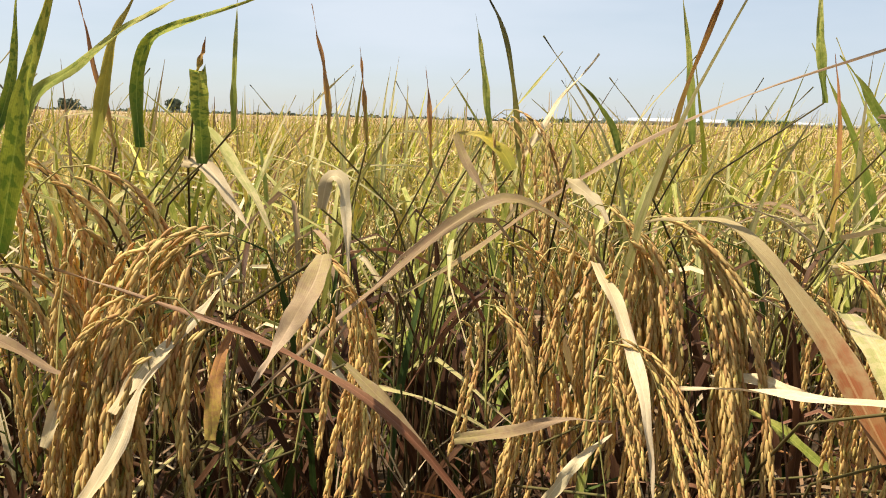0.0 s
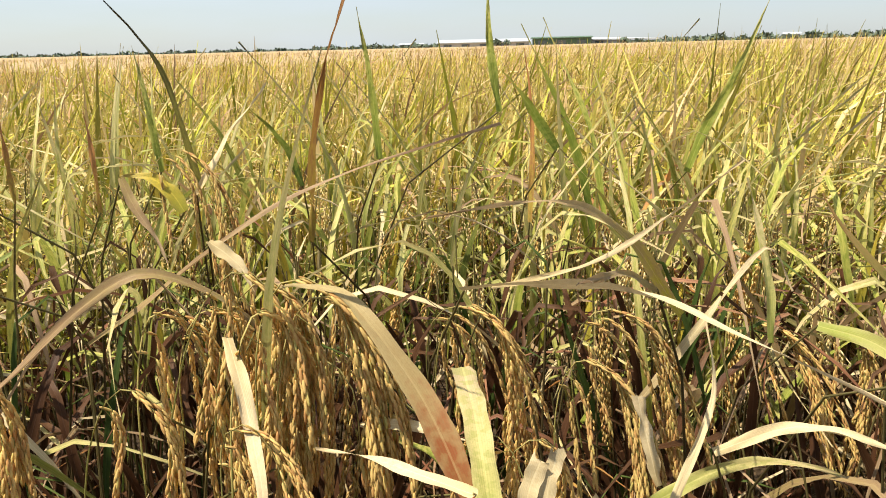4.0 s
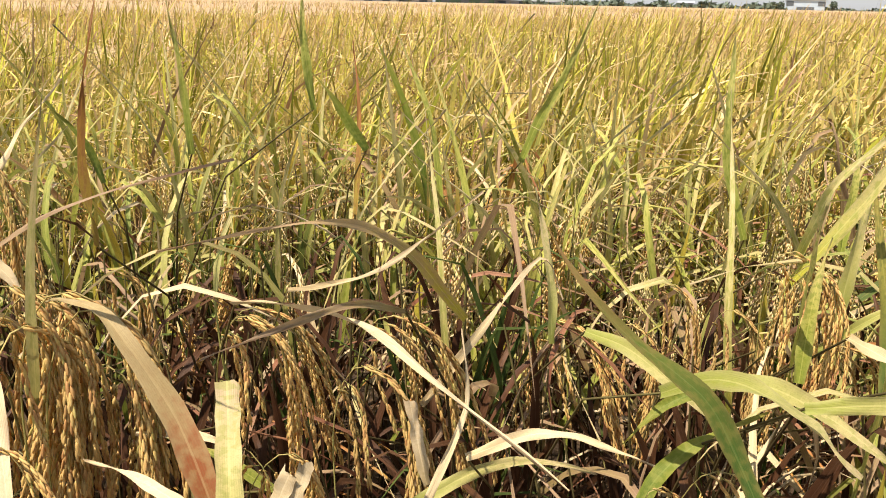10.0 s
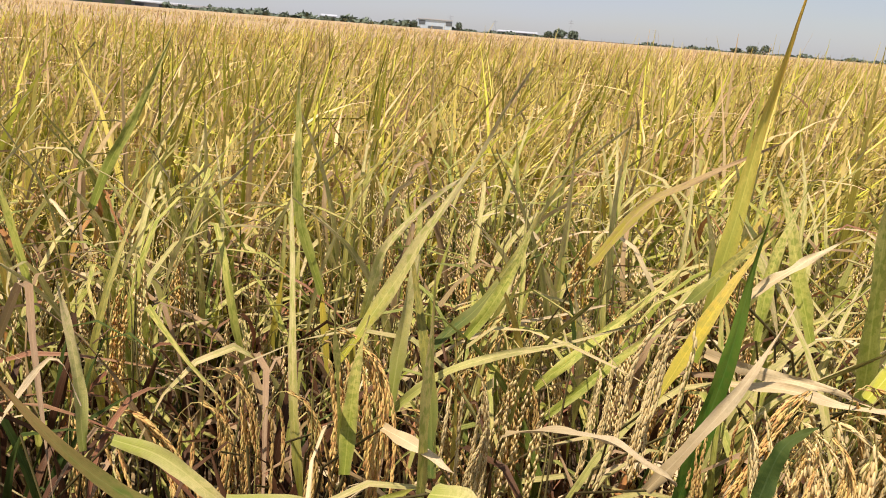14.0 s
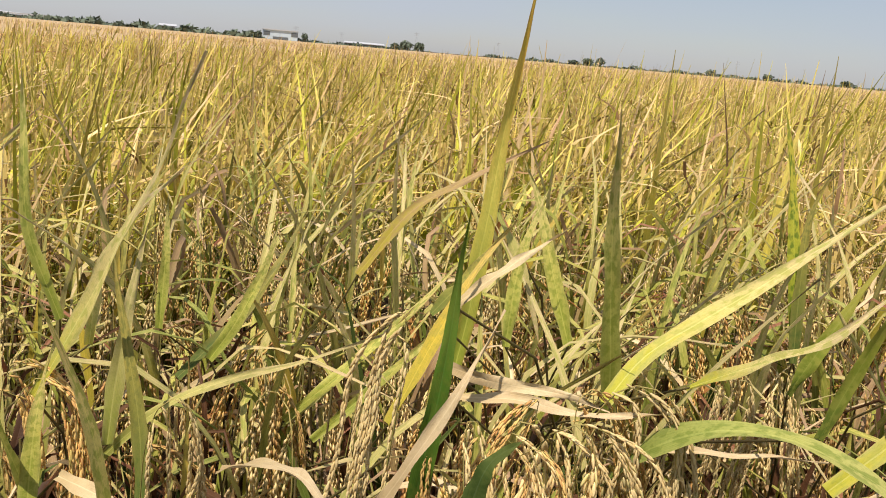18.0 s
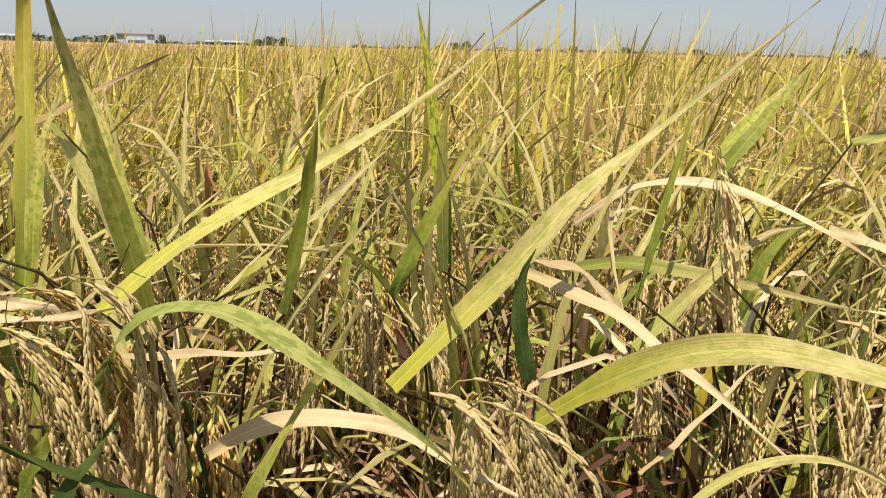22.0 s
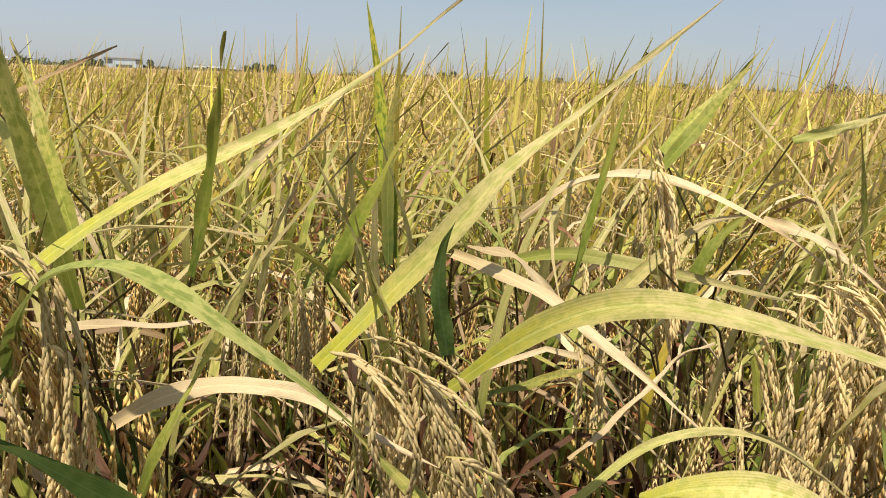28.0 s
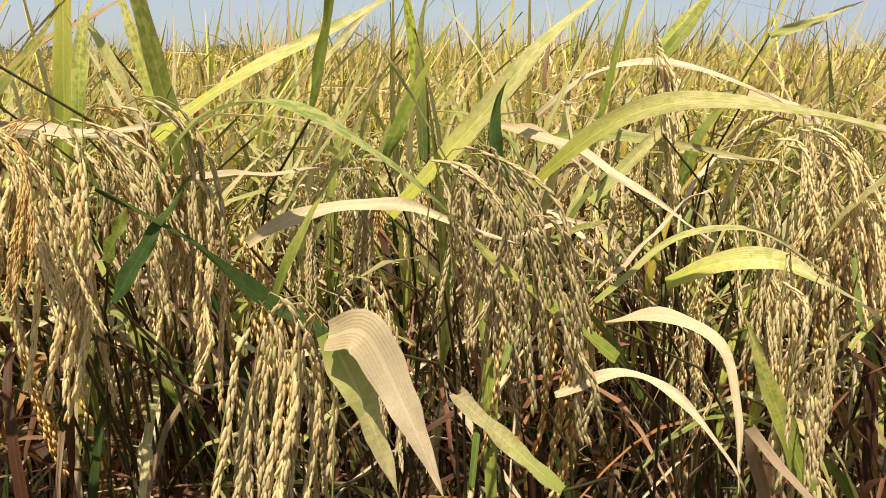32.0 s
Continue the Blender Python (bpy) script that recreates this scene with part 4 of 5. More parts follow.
edge_leaf(p, "brown", 0.007, [(-0.440, 0.682, 0.975), (-0.458, 0.687, 1.030), (-0.469, 0.690, 1.066), (-0.480, 0.694, 1.106)])
edge_leaf(p, "mottle", 0.015, [(-0.316, 0.607, 0.968), (-0.320, 0.612, 1.007), (-0.324, 0.617, 1.042)], cut=True)
edge_leaf(p, "brown", 0.005, [(-0.324, 0.617, 1.040), (-0.321, 0.619, 1.051), (-0.319, 0.622, 1.066)])
edge_leaf(p, "fade", 0.014, [(-0.401, 0.733, 0.974), (-0.393, 0.732, 0.989), (-0.378, 0.732, 0.993), (-0.339, 0.715, 0.957), (-0.308, 0.696, 0.924), (-0.278, 0.676, 0.888)])
edge_leaf(p, "straw", 0.015, [(-0.377, 0.686, 0.964), (-0.355, 0.680, 0.963), (-0.335, 0.672, 0.949), (-0.315, 0.663, 0.927), (-0.298, 0.654, 0.909)])
edge_leaf(p, "lime", 0.006, [(-0.317, 0.663, 0.994), (-0.319, 0.671, 1.046), (-0.320, 0.681, 1.108)])
edge_head(p, (-0.394, 0.536, 0.964), 38, 1, 2)
edge_head(p, (-0.428, 0.550, 0.974), 14, 1, 0)
edge_head(p, (-0.427, 0.496, 0.897), 52, 1, 2)
p = edge_plant(-0.737, 0.826)
edge_leaf(p, "mottle", 0.012, [(-0.581, 0.700, 0.975), (-0.569, 0.714, 1.040), (-0.569, 0.726, 1.116)])
p = edge_plant(-0.123, 0.659)
edge_leaf(p, "straw", 0.009, [(-0.031, 0.470, 0.788), (-0.013, 0.488, 0.808), (0.006, 0.505, 0.821)])
edge_head(p, (0.007, 0.515, 0.879), 1, 0.7, 0)
p = edge_plant(-0.129, 0.781)
edge_leaf(p, "mauve", 0.01, [(-0.005, 0.640, 0.900), (-0.030, 0.624, 0.929), (-0.075, 0.604, 0.952), (-0.120, 0.598, 0.928), (-0.159, 0.588, 0.892), (-0.197, 0.572, 0.858), (-0.232, 0.555, 0.822), (-0.266, 0.539, 0.784)])
edge_leaf(p, "mauve", 0.009, [(-0.214, 0.810, 0.824), (-0.118, 0.732, 0.895), (-0.040, 0.659, 0.954), (0.023, 0.600, 1.000), (0.078, 0.551, 1.027), (0.126, 0.518, 1.045), (0.168, 0.493, 1.060)])
edge_leaf(p, "straw", 0.0125, [(-0.011, 0.574, 0.914), (0.001, 0.547, 0.899), (0.010, 0.527, 0.882), (0.017, 0.509, 0.866), (0.023, 0.494, 0.850), (0.026, 0.483, 0.832), (0.029, 0.479, 0.812), (0.032, 0.472, 0.790)])
edge_leaf(p, "straw", 0.013, [(-0.037, 0.643, 0.965), (-0.024, 0.638, 0.957), (-0.011, 0.632, 0.946), (-0.002, 0.625, 0.931)])
edge_leaf(p, "mauve", 0.009, [(-0.087, 0.482, 0.816), (-0.051, 0.498, 0.820), (-0.025, 0.512, 0.824), (0.006, 0.526, 0.821)])
edge_head(p, (0.026, 0.603, 0.945), 9, 1, 1)
edge_head(p, (0.009, 0.575, 0.930), 62, 0.95, 1)
edge_head(p, (0.045, 0.605, 0.932), 7, 0.95, 1)
edge_head(p, (-0.069, 0.628, 0.920), 39, 0.95, 0)
edge_head(p, (-0.081, 0.567, 0.882), -8, 0.8, 1)
edge_head(p, (-0.044, 0.633, 0.914), 36, 0.8, 1)
edge_head(p, (-0.009, 0.607, 0.951), 8, 0.85, 1)
edge_head(p, (0.002, 0.623, 0.938), 11, 0.85, 1)
edge_head(p, (0.016, 0.650, 0.928), -77, 0.85, 0)
p = edge_plant(-0.259, 0.943)
edge_leaf(p, "straw", 0.0135, [(-0.242, 0.671, 0.930), (-0.236, 0.671, 0.955), (-0.223, 0.669, 0.954), (-0.214, 0.655, 0.919), (-0.207, 0.640, 0.879)])
edge_leaf(p, "yellow", 0.016, [(-0.095, 0.781, 0.962), (-0.107, 0.785, 0.979), (-0.127, 0.789, 0.993), (-0.152, 0.789, 0.995)])
edge_leaf(p, "mauve", 0.01, [(-0.152, 0.789, 0.993), (-0.139, 0.779, 0.968), (-0.123, 0.771, 0.946), (-0.108, 0.761, 0.920)])
edge_leaf(p, "blacktip", 0.008, [(-0.092, 0.857, 0.917), (-0.096, 0.845, 0.963), (-0.099, 0.829, 1.006), (-0.103, 0.815, 1.047), (-0.110, 0.804, 1.085), (-0.124, 0.786, 1.118), (-0.140, 0.765, 1.145)])
edge_leaf(p, "brown", 0.006, [(-0.259, 0.738, 0.985), (-0.265, 0.745, 1.037), (-0.282, 0.752, 1.108)])
edge_leaf(p, "brown", 0.005, [(-0.223, 0.736, 0.981), (-0.229, 0.743, 1.037), (-0.234, 0.748, 1.070)])
edge_leaf(p, "lime", 0.008, [(-0.123, 0.814, 0.994), (-0.132, 0.822, 1.054), (-0.143, 0.828, 1.109)])
edge_leaf(p, "brown", 0.006, [(-0.177, 0.796, 0.960), (-0.181, 0.803, 1.014), (-0.187, 0.809, 1.058)])
edge_leaf(p, "straw", 0.007, [(-0.088, 0.799, 0.974), (-0.060, 0.813, 1.023), (-0.023, 0.830, 1.072)])
edge_head(p, (-0.110, 0.789, 1.016), -10, 0.7, 2)
p = edge_plant(0.129, 0.707)
edge_leaf(p, "rust", 0.0205, [(0.152, 0.474, 0.832), (0.142, 0.488, 0.852), (0.132, 0.502, 0.872), (0.120, 0.516, 0.893), (0.105, 0.528, 0.913), (0.088, 0.541, 0.932), (0.067, 0.563, 0.947), (0.032, 0.596, 0.944), (0.020, 0.606, 0.938)])
edge_leaf(p, "straw", 0.0145, [(0.150, 0.600, 0.935), (0.177, 0.560, 0.950), (0.217, 0.491, 0.968), (0.246, 0.433, 0.976), (0.267, 0.388, 0.974), (0.283, 0.353, 0.971), (0.299, 0.328, 0.966), (0.314, 0.310, 0.959)])
edge_leaf(p, "straw", 0.0065, [(0.179, 0.744, 0.895), (0.214, 0.694, 0.915), (0.243, 0.648, 0.938), (0.267, 0.611, 0.963), (0.286, 0.586, 0.987), (0.303, 0.562, 1.009), (0.316, 0.533, 1.031)])
edge_leaf(p, "fade", 0.0175, [(0.161, 0.435, 0.818), (0.157, 0.473, 0.850), (0.155, 0.492, 0.866), (0.152, 0.520, 0.881), (0.147, 0.560, 0.892)], cut=True)
edge_leaf(p, "straw", 0.013, [(0.180, 0.487, 0.811), (0.183, 0.495, 0.837), (0.192, 0.501, 0.858)], cut=True)
edge_leaf(p, "straw", 0.011, [(0.191, 0.486, 0.811), (0.195, 0.495, 0.840), (0.202, 0.502, 0.862)], cut=True)
edge_leaf(p, "straw", 0.0095, [(0.148, 0.426, 0.878), (0.131, 0.455, 0.869), (0.112, 0.484, 0.861), (0.092, 0.512, 0.853), (0.069, 0.541, 0.844), (0.044, 0.571, 0.832)])
edge_leaf(p, "straw", 0.007, [(0.269, 0.520, 0.779), (0.285, 0.532, 0.814), (0.308, 0.548, 0.859), (0.314, 0.558, 0.883), (0.311, 0.574, 0.922)])
edge_leaf(p, "fade", 0.012, [(0.259, 0.563, 0.777), (0.297, 0.573, 0.791), (0.316, 0.578, 0.798), (0.337, 0.582, 0.803), (0.358, 0.584, 0.806), (0.380, 0.582, 0.805), (0.401, 0.580, 0.801), (0.423, 0.580, 0.793)])
edge_head(p, (0.169, 0.507, 0.867), 132, 0.6, 2)
edge_head(p, (0.187, 0.505, 0.868), 11, 0.6, 1)
p = edge_plant(0.073, 0.850)
edge_leaf(p, "brown", 0.0105, [(0.029, 0.708, 0.948), (0.037, 0.667, 0.993), (0.044, 0.639, 1.031), (0.053, 0.617, 1.064), (0.063, 0.598, 1.095), (0.075, 0.574, 1.121), (0.087, 0.549, 1.144), (0.095, 0.532, 1.160)], roll=0.6)
edge_leaf(p, "straw", 0.011, [(0.072, 0.606, 0.833), (0.112, 0.600, 0.833), (0.153, 0.593, 0.822)])
edge_leaf(p, "lime", 0.014, [(0.168, 0.638, 0.756), (0.124, 0.643, 0.788), (0.079, 0.646, 0.808)])
edge_head(p, (0.132, 0.752, 0.870), 3, 0.8, 2)
edge_head(p, (0.238, 0.637, 0.866), -6, 0.8, 1)
edge_head(p, (0.150, 0.631, 0.914), -8, 0.75, 1)
p = edge_plant(0.015, 1.068)
edge_leaf(p, "green", 0.008, [(0.003, 0.841, 0.973), (-0.013, 0.844, 1.014), (-0.046, 0.842, 1.051)])
edge_leaf(p, "lime", 0.01, [(0.074, 0.913, 0.988), (0.067, 0.924, 1.069), (0.055, 0.933, 1.143)])
edge_leaf(p, "lime", 0.011, [(0.200, 0.925, 1.033), (0.192, 0.935, 1.107), (0.191, 0.943, 1.165)])
edge_head(p, (0.013, 0.829, 0.891), 12, 0.8, 0)
p = edge_plant(0.340, 0.720)
edge_leaf(p, "mauve", 0.006, [(0.267, 0.534, 0.952), (0.244, 0.495, 0.971), (0.223, 0.452, 0.986), (0.207, 0.409, 0.997), (0.194, 0.369, 1.007), (0.184, 0.333, 1.017), (0.176, 0.299, 1.026)])
edge_leaf(p, "straw", 0.011, [(0.290, 0.593, 0.783), (0.283, 0.605, 0.817), (0.278, 0.615, 0.845)], cut=True)
edge_leaf(p, "straw", 0.01, [(0.312, 0.545, 0.835), (0.363, 0.542, 0.853), (0.407, 0.532, 0.847), (0.448, 0.519, 0.833)])
edge_leaf(p, "green", 0.014, [(0.415, 0.482, 0.816), (0.431, 0.491, 0.843), (0.463, 0.497, 0.867), (0.511, 0.500, 0.885)])
edge_leaf(p, "fade", 0.015, [(0.435, 0.505, 0.900), (0.451, 0.478, 0.922), (0.462, 0.458, 0.929), (0.465, 0.432, 0.934), (0.462, 0.398, 0.942), (0.453, 0.362, 0.950), (0.443, 0.329, 0.957), (0.434, 0.301, 0.963)])
p = edge_plant(0.365, 0.912)
edge_leaf(p, "ymauve", 0.0125, [(0.335, 0.703, 0.878), (0.316, 0.689, 0.904), (0.285, 0.665, 0.948), (0.248, 0.632, 0.981), (0.210, 0.581, 1.000), (0.178, 0.532, 1.009), (0.151, 0.495, 1.013), (0.127, 0.471, 1.014)], roll=0.6)
edge_leaf(p, "fade", 0.014, [(0.432, 0.664, 0.879), (0.459, 0.632, 0.876), (0.487, 0.595, 0.858), (0.507, 0.564, 0.845), (0.522, 0.536, 0.838)])
edge_leaf(p, "fade", 0.013, [(0.419, 0.718, 0.845), (0.418, 0.740, 0.912), (0.408, 0.768, 0.982)])
edge_leaf(p, "straw", 0.009, [(0.296, 0.695, 0.799), (0.345, 0.692, 0.868), (0.387, 0.691, 0.928), (0.402, 0.685, 0.935), (0.413, 0.671, 0.906)])
edge_head(p, (0.252, 0.675, 0.889), -1, 0.8, 2)
edge_head(p, (0.451, 0.833, 0.821), -11, 0.8, 1)
p = edge_plant(0.231, 1.156)
edge_leaf(p, "brown", 0.008, [(0.246, 1.037, 0.889), (0.253, 1.067, 0.980), (0.252, 1.089, 1.045), (0.247, 1.107, 1.097)])
edge_leaf(p, "green", 0.012, [(0.255, 0.878, 0.998), (0.225, 0.880, 1.045), (0.201, 0.881, 1.077)])
p = edge_plant(0.433, 1.441)
edge_leaf(p, "green", 0.017, [(0.368, 1.269, 0.823), (0.356, 1.286, 0.900), (0.327, 1.313, 1.000), (0.269, 1.353, 1.132)])
edge_leaf(p, "lime", 0.012, [(0.385, 1.262, 0.842), (0.370, 1.301, 0.967), (0.337, 1.333, 1.058), (0.304, 1.362, 1.141)])
edge_leaf(p, "lime", 0.016, [(0.507, 1.266, 0.911), (0.532, 1.273, 0.971), (0.575, 1.283, 1.047), (0.628, 1.301, 1.156)])
edge_leaf(p, "lime", 0.011, [(0.427, 1.171, 0.804), (0.401, 1.212, 0.929), (0.378, 1.241, 1.016), (0.355, 1.265, 1.086)])
p = edge_plant(0.560, 0.672)
edge_leaf(p, "gtip", 0.016, [(0.472, 0.421, 0.852), (0.460, 0.444, 0.887), (0.446, 0.458, 0.915), (0.427, 0.469, 0.932), (0.402, 0.481, 0.950), (0.382, 0.490, 0.970), (0.361, 0.501, 0.999), (0.352, 0.507, 1.015)])
edge_leaf(p, "fade", 0.017, [(0.466, 0.503, 0.912), (0.497, 0.479, 0.914), (0.526, 0.461, 0.902), (0.543, 0.444, 0.891), (0.566, 0.425, 0.873)])
edge_leaf(p, "green", 0.011, [(0.481, 0.518, 0.899), (0.443, 0.519, 0.882), (0.416, 0.515, 0.857)])
edge_leaf(p, "green", 0.012, [(0.534, 0.506, 0.880), (0.557, 0.504, 0.884), (0.595, 0.501, 0.892)])
edge_leaf(p, "lime", 0.013, [(0.569, 0.562, 0.874), (0.578, 0.575, 0.923), (0.587, 0.584, 0.956), (0.596, 0.590, 0.981)])
edge_leaf(p, "lime", 0.0125, [(0.593, 0.614, 0.839), (0.580, 0.594, 0.877), (0.568, 0.573, 0.913), (0.556, 0.553, 0.946), (0.545, 0.532, 0.977), (0.536, 0.514, 1.004), (0.527, 0.497, 1.029)])
edge_leaf(p, "straw", 0.011, [(0.579, 0.528, 0.925), (0.595, 0.504, 0.918), (0.609, 0.479, 0.909)])
edge_leaf(p, "fade", 0.016, [(0.560, 0.433, 0.934), (0.573, 0.413, 0.938), (0.582, 0.393, 0.932)])
edge_leaf(p, "fade", 0.011, [(0.479, 0.414, 0.934), (0.512, 0.397, 0.943), (0.548, 0.376, 0.947), (0.579, 0.355, 0.940)])
edge_head(p, (0.462, 0.474, 0.859), -29, 0.6, 2)
edge_head(p, (0.428, 0.474, 0.850), 8, 0.6, 0)
p = edge_plant(0.662, 0.857)
edge_leaf(p, "fade", 0.014, [(0.644, 0.638, 0.879), (0.659, 0.653, 0.939), (0.675, 0.666, 0.990), (0.690, 0.677, 1.032)])
edge_leaf(p, "ripe", 0.0135, [(0.595, 0.635, 0.928), (0.612, 0.609, 0.979), (0.623, 0.592, 1.013), (0.632, 0.575, 1.047), (0.640, 0.557, 1.079), (0.646, 0.537, 1.109), (0.647, 0.516, 1.138), (0.647, 0.494, 1.165)], roll=0.3)
edge_leaf(p, "ripe", 0.0115, [(0.669, 0.749, 0.915), (0.665, 0.724, 0.956), (0.662, 0.700, 0.993), (0.665, 0.671, 1.025), (0.669, 0.639, 1.051), (0.673, 0.606, 1.075), (0.676, 0.573, 1.094)])
edge_leaf(p, "fade", 0.009, [(0.634, 0.653, 0.854), (0.680, 0.627, 0.904), (0.720, 0.599, 0.928), (0.760, 0.569, 0.944), (0.810, 0.532, 0.970)])
edge_head(p, (0.532, 0.824, 0.819), -12, 0.8, 1)
edge_head(p, (0.592, 0.607, 0.953), -31, 0.59, 1)
edge_head(p, (0.675, 0.689, 0.842), -20, 0.59, 2)
edge_head(p, (0.522, 0.699, 0.908), -35, 0.59, 0)
edge_head(p, (0.560, 0.665, 0.895), -18, 0.59, 1)
edge_head(p, (0.590, 0.629, 0.959), -23, 0.7, 0)
p = edge_plant(0.757, 1.086)
edge_leaf(p, "lime", 0.014, [(0.690, 0.897, 0.889), (0.669, 0.919, 0.977), (0.674, 0.941, 1.077), (0.677, 0.952, 1.139)])
p = edge_plant(0.789, 0.631)
edge_leaf(p, "fresh", 0.0145, [(0.750, 0.422, 0.884), (0.749, 0.415, 0.918), (0.748, 0.408, 0.952), (0.747, 0.401, 0.984), (0.746, 0.396, 1.015), (0.746, 0.393, 1.043), (0.745, 0.390, 1.071), (0.745, 0.386, 1.097)])
edge_leaf(p, "straw", 0.011, [(0.671, 0.516, 0.907), (0.667, 0.478, 0.929), (0.662, 0.442, 0.948), (0.656, 0.408, 0.961), (0.646, 0.376, 0.973), (0.633, 0.344, 0.982), (0.618, 0.315, 0.991)])
edge_leaf(p, "lime", 0.0125, [(0.824, 0.694, 0.831), (0.859, 0.689, 0.855), (0.893, 0.683, 0.880), (0.925, 0.674, 0.907), (0.954, 0.663, 0.936), (0.977, 0.649, 0.968), (0.998, 0.635, 1.001)])
edge_leaf(p, "straw", 0.011, [(0.716, 0.419, 0.906), (0.721, 0.402, 0.937), (0.724, 0.391, 0.958), (0.728, 0.381, 0.978), (0.734, 0.375, 0.995), (0.742, 0.372, 1.011), (0.752, 0.371, 1.027), (0.762, 0.371, 1.043)])
edge_leaf(p, "yellow", 0.013, [(0.770, 0.473, 0.932), (0.797, 0.464, 0.990), (0.823, 0.454, 1.041), (0.843, 0.442, 1.073)])
edge_leaf(p, "olive", 0.012, [(0.637, 0.555, 0.859), (0.644, 0.577, 0.918), (0.645, 0.603, 0.974), (0.646, 0.629, 1.032)])
edge_head(p, (0.733, 0.425, 1.028), 80, 0.59, 4)
edge_head(p, (0.648, 0.533, 0.950), -32, 0.55, 5)
p = edge_plant(0.857, 0.819)
edge_leaf(p, "straw", 0.009, [(0.763, 0.829, 0.803), (0.818, 0.850, 0.816), (0.878, 0.867, 0.825), (0.942, 0.874, 0.831), (1.006, 0.874, 0.834), (1.073, 0.871, 0.840), (1.142, 0.866, 0.847)])
edge_leaf(p, "olive", 0.0145, [(0.751, 0.762, 0.864), (0.774, 0.757, 0.886), (0.798, 0.752, 0.907), (0.822, 0.752, 0.931), (0.845, 0.757, 0.956), (0.869, 0.767, 0.982), (0.895, 0.780, 1.009)])
edge_leaf(p, "lime", 0.013, [(0.744, 0.683, 0.910), (0.765, 0.675, 0.945), (0.788, 0.670, 0.993), (0.798, 0.671, 1.027)])
edge_leaf(p, "lime", 0.0115, [(0.849, 0.684, 0.809), (0.884, 0.679, 0.833), (0.918, 0.673, 0.858), (0.950, 0.664, 0.885), (0.979, 0.653, 0.914), (1.002, 0.639, 0.946)])
edge_leaf(p, "fade", 0.01, [(0.829, 0.704, 0.820), (0.863, 0.698, 0.845), (0.895, 0.689, 0.872), (0.924, 0.678, 0.901), (0.947, 0.664, 0.933)])
edge_head(p, (0.757, 0.763, 0.864), 3, 0.59, 3)
edge_head(p, (0.826, 0.708, 0.860), -63, 0.59, 0)
edge_head(p, (0.874, 0.617, 0.895), -37, 0.59, 3)
p = edge_plant(0.937, 0.936)
edge_leaf(p, "ymauve", 0.013, [(0.918, 0.721, 0.954), (0.966, 0.708, 1.014), (1.012, 0.687, 1.047), (1.096, 0.647, 1.095)])
edge_leaf(p, "lime", 0.012, [(0.753, 0.808, 0.897), (0.764, 0.820, 0.967), (0.771, 0.831, 1.020)])
p = edge_plant(0.945, 0.486)
edge_leaf(p, "straw", 0.007, [(0.869, 0.368, 0.938), (0.905, 0.332, 0.938), (0.965, 0.268, 0.942)])
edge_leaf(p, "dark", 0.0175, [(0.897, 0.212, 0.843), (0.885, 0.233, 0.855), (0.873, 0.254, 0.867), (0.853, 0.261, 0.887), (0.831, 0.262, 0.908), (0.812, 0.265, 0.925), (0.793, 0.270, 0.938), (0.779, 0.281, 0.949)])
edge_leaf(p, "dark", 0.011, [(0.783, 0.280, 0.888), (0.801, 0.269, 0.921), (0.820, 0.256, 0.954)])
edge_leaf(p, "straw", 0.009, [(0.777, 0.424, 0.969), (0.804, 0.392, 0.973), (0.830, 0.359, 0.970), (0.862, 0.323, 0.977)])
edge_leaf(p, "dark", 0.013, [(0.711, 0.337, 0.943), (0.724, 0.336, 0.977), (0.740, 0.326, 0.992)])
edge_leaf(p, "straw", 0.008, [(0.751, 0.400, 1.038), (0.778, 0.384, 1.063), (0.802, 0.369, 1.083)])
edge_leaf(p, "green", 0.012, [(0.800, 0.313, 0.902), (0.808, 0.310, 0.920), (0.814, 0.308, 0.936)])
edge_head(p, (0.800, 0.376, 0.982), 185, 0.52, 0)
edge_head(p, (0.827, 0.357, 0.988), -18, 0.55, 0)
edge_head(p, (0.846, 0.344, 0.993), -53, 0.62, 7)
edge_head(p, (0.755, 0.332, 0.980), -57, 0.44, 1)
edge_head(p, (0.765, 0.398, 0.966), 128, 0.44, 1)
edge_head(p, (0.749, 0.363, 0.984), -40, 0.52, 3)
edge_head(p, (0.761, 0.348, 0.977), -77, 0.52, 4)
edge_head(p, (0.798, 0.341, 0.980), -60, 0.58, 6)
edge_head(p, (0.843, 0.349, 0.968), -16, 0.55, 3)
edge_head(p, (0.864, 0.340, 0.966), -27, 0.55, 5)
edge_head(p, (0.791, 0.337, 0.976), -60, 0.74, 5)
edge_head(p, (0.865, 0.311, 0.939), -45, 0.67, 4)
edge_head(p, (0.792, 0.366, 0.968), -32, 0.8, 4)
p = edge_plant(1.063, 0.599)
edge_leaf(p, "gold", 0.0175, [(0.910, 0.562, 0.910), (0.916, 0.557, 0.962), (0.918, 0.554, 1.004), (0.919, 0.548, 1.045), (0.920, 0.544, 1.084), (0.922, 0.541, 1.123), (0.921, 0.534, 1.160), (0.918, 0.524, 1.195), (0.915, 0.512, 1.240)])
edge_leaf(p, "lime", 0.0165, [(0.930, 0.415, 0.925), (0.920, 0.410, 0.960), (0.905, 0.406, 1.010), (0.890, 0.401, 1.060), (0.877, 0.395, 1.100), (0.860, 0.385, 1.150)])
edge_leaf(p, "ripe", 0.0155, [(0.880, 0.383, 0.957), (0.921, 0.384, 0.982), (0.961, 0.369, 1.006), (1.010, 0.357, 1.027), (1.061, 0.343, 1.053), (1.108, 0.322, 1.086), (1.142, 0.292, 1.124), (1.165, 0.268, 1.150)], roll=0.55)
